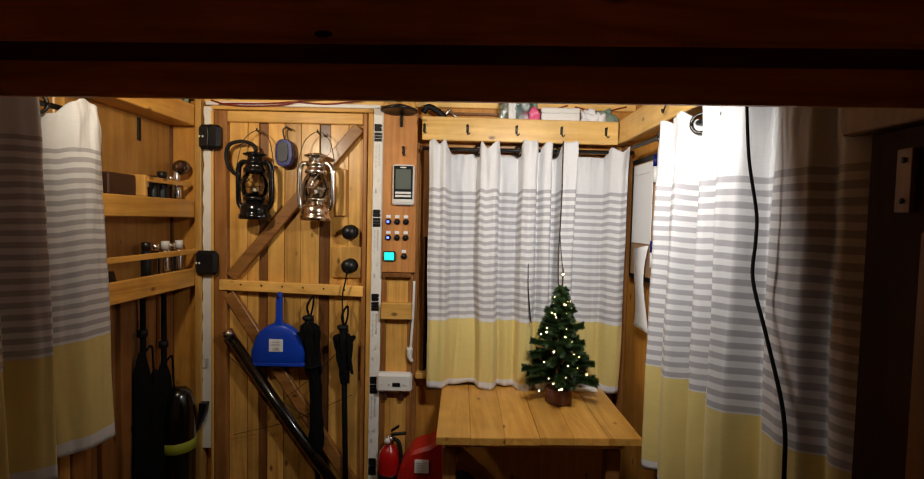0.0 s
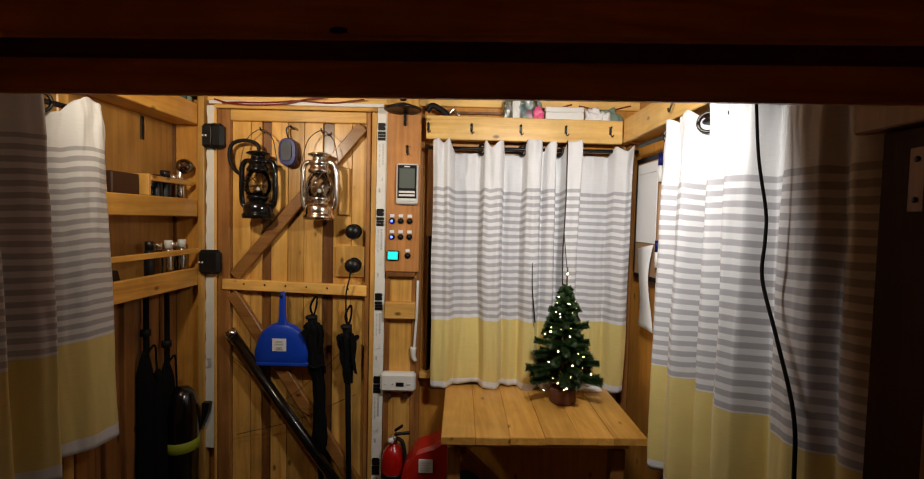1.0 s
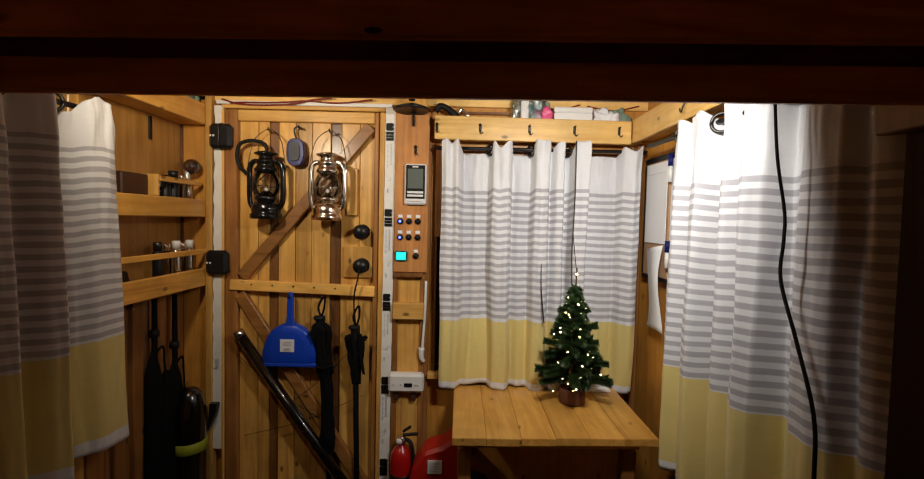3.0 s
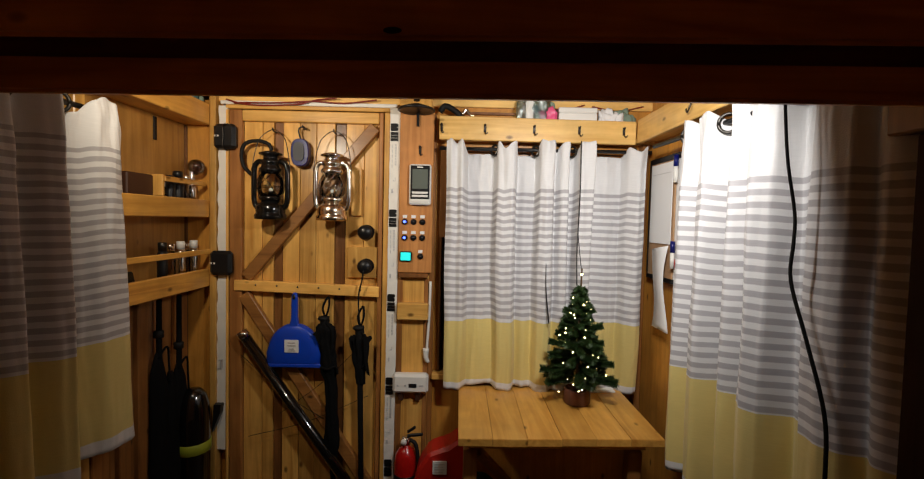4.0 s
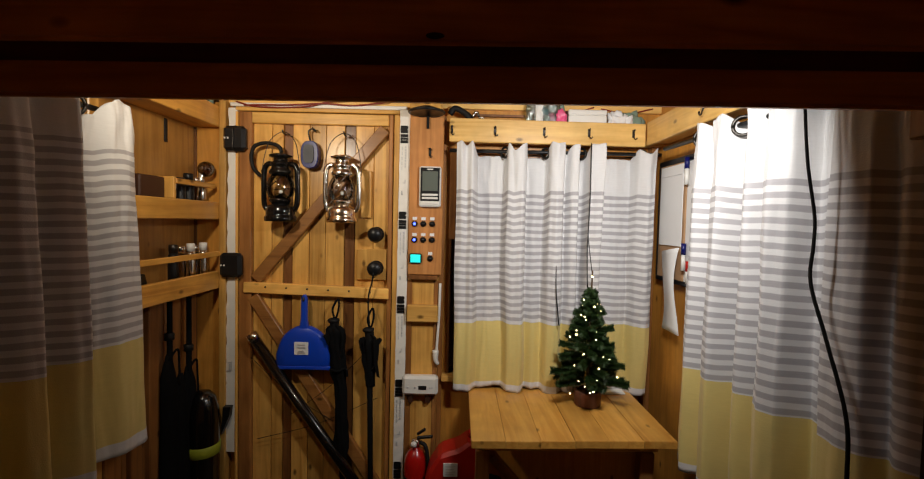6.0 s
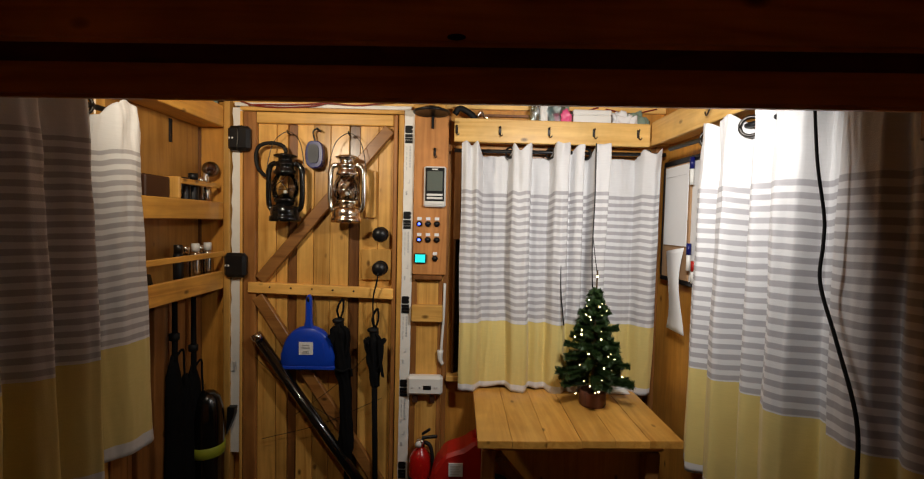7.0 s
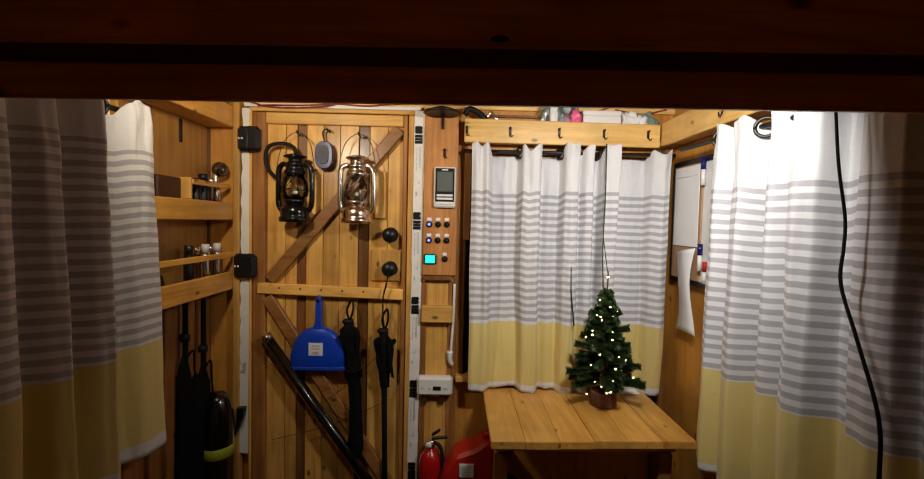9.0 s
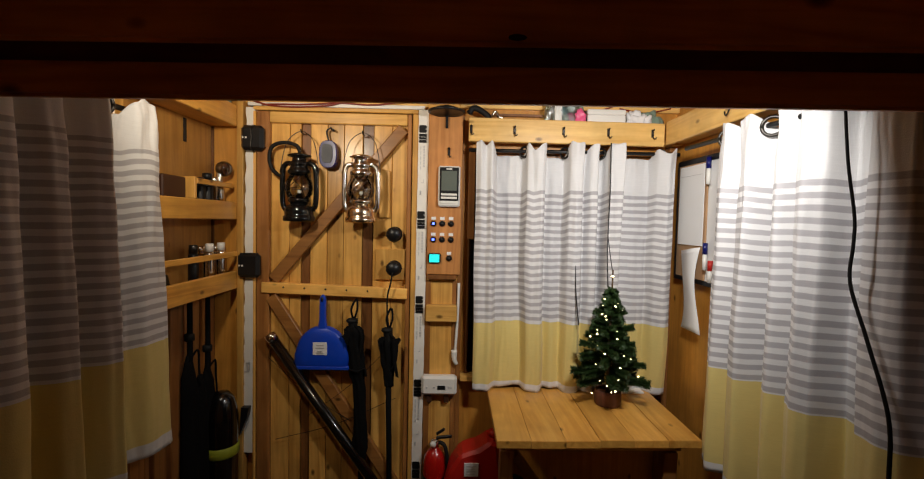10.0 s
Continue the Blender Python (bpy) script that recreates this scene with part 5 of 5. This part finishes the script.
# ---- curtains ----
def curtain(name, a, b, z0, z1, knots, mat, label, hang=0.0, splay=0.0, seed=0, ends=(0, 0), low=1.0):
    """A hanging sheet between a and b on its rod. knots: (share of the way, how far it stands out, how far its top drops)."""
    a, b = Vector((*a, 0)), Vector((*b, 0))
    run = b - a
    side = Vector((run.y, -run.x, 0)).normalized()
    width = run.length
    nu, nz = 330, 84

    def at(u, which, soft):
        """The knots' value at u, averaged over a stretch of the cloth."""
        total = 0.0
        for w in (-1, -0.5, 0, 0.5, 1):
            q = min(1.0, max(0.0, u + w * soft))
            k = max(i for i in range(len(knots) - 1) if knots[i][0] <= q + 1e-9)
            p0, p1 = knots[k], knots[k + 1]
            s = min(1.0, max(0.0, (q - p0[0]) / (p1[0] - p0[0])))
            s = 0.45 * s + 0.55 * s * s * (3 - 2 * s)
            total += p0[which] + (p1[which] - p0[which]) * s
        return total / 5

    verts = []
    for j in range(nz + 1):
        g = (j / nz) ** 1.1
        for i in range(nu + 1):
            u = i / nu
            bend = 0.020 * noise.noise(Vector((u * 3.5, g * 1.6, seed))) * g
            off = at(u + bend, 1, (0.003 + 0.004 * g) / width) * (0.95 + 0.25 * math.sin(2.2 * g)) * (1 - (1 - low) * g)
            off += 0.006 * noise.noise(Vector((u * width * 30, g * 2.4, seed))) + 0.0022 * noise.noise(Vector((u * width * 70, g * 9, seed + 3)))
            off += 0.016 * math.exp(-7 * g) * noise.noise(Vector((u * width * 16 + 1.3 * g, g * 11 - u * width * 5, seed + 9)))
            off += 0.007 * math.exp(-3 * g) * noise.noise(Vector((u * width * 38 - 3 * g, g * 9 + u * width * 12, seed + 12)))
            top = z1 + at(u, 2, 0.003 / width) + 0.004 * noise.noise(Vector((u * width * 45, 3, seed)))
            bot = z0 + ends[0] * (1 - u) + ends[1] * u + 0.012 * noise.noise(Vector((u * 7, 8, seed))) - 0.15 * off
            z = top + (bot - top) * g
            along = u + splay * g * (u - 0.5) * 2 + 0.008 * noise.noise(Vector((u * 9, g * 3, seed + 5)))
            p = a + run * along + side * (off + hang * g)
            verts.append((p.x, p.y, z))
    faces = [(j * (nu + 1) + i, j * (nu + 1) + i + 1, (j + 1) * (nu + 1) + i + 1, (j + 1) * (nu + 1) + i) for j in range(nz) for i in range(nu)]
    base = Vector(((a.x + b.x) / 2, (a.y + b.y) / 2, z0))
    me = bpy.data.meshes.new(name)
    me.from_pydata([Vector(v) - base for v in verts], [], faces)
    me.materials.append(mat)
    for f in me.polygons:
        f.use_smooth = True
    lie = me.uv_layers.new(name="cloth")
    which = np.zeros(len(me.loops), dtype=np.int32)
    me.loops.foreach_get("vertex_index", which)
    flat = np.empty((len(which), 2), dtype=np.float32)
    flat[:, 0] = (which % (nu + 1)) / nu * width
    flat[:, 1] = 0.28 * (1 - ((which // (nu + 1)) / nz) ** 1.1) * (z1 - z0) + 0.72 * (np.array([v[2] for v in verts])[which] - z0)
    lie.data.foreach_set("uv", flat.ravel())
    c = new(name, me)
    c.location = base
    s = c.modifiers.new("thick", "SOLIDIFY")
    s.thickness = 0.0016
    tagged(c, label, "curtain", "curtains")
    return c, a, run


def rod_and_rings(a, run, z, label, rings, out=0.03, ring=0.020, before=0.03, turn=1):
    r = thing("curtain_rod", (a.x, a.y, z), label, "curtain rod", "curtain rods")
    d = run.normalized()
    part("rod", tube([a - before * d + Vector((0, 0, z)), a + run + out * d + Vector((0, 0, z))], 0.0075, 12, 1), BLACK, r)
    q = d.cross(Vector((0, 0, 1)))
    for s in rings:
        p = a + run * s + Vector((0, 0, z - 0.004))
        part("ring", tube([p + ring * (math.cos(t * 0.5236) * (0.75 * q + 0.66 * turn * d) + math.sin(t * 0.5236) * Vector((0, 0, 1))) for t in range(13)], 0.0048, 8, 2), IRON, r)
    return r


BK = ((-0.133, 0.014, 0.002), (-0.113, 0.022, 0.008), (-0.090, 0.016, -0.006), (-0.070, 0.024, 0.008), (-0.058, 0.014, -0.02), (-0.050, -0.012, -0.030), (0.000, -0.008, -0.030), (0.058, -0.014, -0.030),
      (0.068, 0.016, 0.006), (0.090, 0.020, -0.018), (0.125, 0.026, 0.0), (0.138, 0.018, 0.004), (0.150, -0.014, -0.034), (0.185, -0.004, -0.034), (0.222, -0.014, -0.034), (0.236, 0.018, 0.010), (0.262, 0.026, 0.004),
      (0.286, 0.020, 0.008), (0.298, -0.004, -0.018), (0.325, 0.016, 0.004), (0.346, 0.018, 0.004), (0.358, -0.014, -0.036), (0.376, -0.010, -0.030), (0.388, 0.020, 0.004), (0.440, 0.026, 0.006),
      (0.452, -0.012, -0.030), (0.510, -0.004, -0.031), (0.566, -0.014, -0.032), (0.580, 0.012, -0.004), (0.615, 0.024, -0.022), (0.644, 0.016, -0.002))
c, a, run = curtain("window_curtain", (-0.133, 1.762), (0.644, 1.752), 0.762, 1.738, [((x + 0.133) / 0.777, 2.3 * o, 1.35 * d) for x, o, d in BK],
                    cloth("curtain_back_cloth", 0.8085, 0.274, 0.026, 0.0290), "white curtain with grey stripes and a yellow band over the window", seed=2, splay=-0.008, low=0.45)
rod_and_rings(a, run, 1.715, "black rod with rings over the window", (0.245, 0.452, 0.635, 0.94))
RK = ((1.385, 0.000, -0.004), (1.345, 0.016, 0.002), (1.300, 0.022, -0.004), (1.264, 0.002, -0.030), (1.255, 0.016, -0.010), (1.205, 0.022, 0.0), (1.183, -0.006, -0.042), (1.150, -0.002, -0.034), (1.140, 0.012, -0.006),
      (1.110, 0.018, 0.0), (1.072, -0.004, 0.0), (1.062, 0.014, 0.0), (1.020, 0.021, 0.0), (0.986, 0.015, -0.006), (0.977, -0.007, -0.03), (0.940, -0.003, -0.01), (0.920, -0.004, 0.0), (0.911, 0.008, 0.0),
      (0.862, 0.011, 0.0), (0.824, 0.007, 0.0), (0.815, -0.006, -0.01), (0.785, 0.000, 0.0), (0.750, -0.006, 0.0))
c, a, run = curtain("side_curtain", (0.618, 1.385), (0.655, 0.750), 0.662, 1.742, [((1.385 - y) / 0.635, 2.9 * o - 0.017, d) for y, o, d in RK],
                    cloth("curtain_right_cloth", 0.893, 0.343, 0.050, 0.0290), "white grey-striped curtain with yellow band on the side wall", hang=0.0, splay=0.02, seed=5, ends=(0.042, 0.0))
rod_and_rings(a, run, 1.708, "black rod with rings on the side wall", (0.05, 0.325, 0.57), before=0.19, ring=0.025, turn=-1)
LK = ((0.620, 0.0, 0.0), (0.700, 0.025, 0.0), (0.740, -0.010, -0.02), (0.800, 0.022, 0.0), (0.850, 0.034, 0.0), (0.875, 0.034, 0.0), (0.888, -0.008, -0.02), (0.925, 0.004, -0.01), (0.955, 0.030, 0.0),
      (0.982, 0.036, 0.0), (0.996, -0.012, -0.02), (1.035, 0.002, -0.01), (1.070, 0.030, 0.0), (1.100, 0.038, 0.0), (1.114, -0.018, -0.070), (1.160, -0.016, -0.082), (1.200, 0.000, -0.058), (1.235, 0.014, -0.016),
      (1.270, 0.016, 0.0), (1.310, 0.016, -0.012), (1.345, 0.001, -0.004))
c, a, run = curtain("shelf_curtain", (-1.140, 0.62), (-1.108, 1.345), 0.762, 1.755, [((y - 0.62) / 0.725, 1.8 * o, d) for y, o, d in LK],
                    cloth("curtain_left_cloth", 0.852, 0.310, 0.034, 0.0290), "shaded white curtain with grey stripes and yellow band", hang=0.034, splay=0.002, seed=8)
rod_and_rings(a, run, 1.716, "black rod with rings along the shelf wall", (0.17, 0.345, 0.54, 0.735), out=-0.03, ring=0.026)
cord = thing("power_cable", (0.58, 0.80, 0.6), "thick black power cable hanging before the striped curtain", "cable")
part("lead", tube([(0.558, 0.893, 1.802), (0.556, 0.879, 1.7), (0.561, 0.869, 1.567), (0.584, 0.873, 1.459), (0.585, 0.873, 1.401), (0.585, 0.875, 1.325), (0.597, 0.843, 1.214), (0.607, 0.804, 1.084), (0.613, 0.802, 0.964), (0.613, 0.802, 0.762), (0.619, 0.798, 0.0)], 0.0027, 10, taper=0.0042), RUBBER, cord)
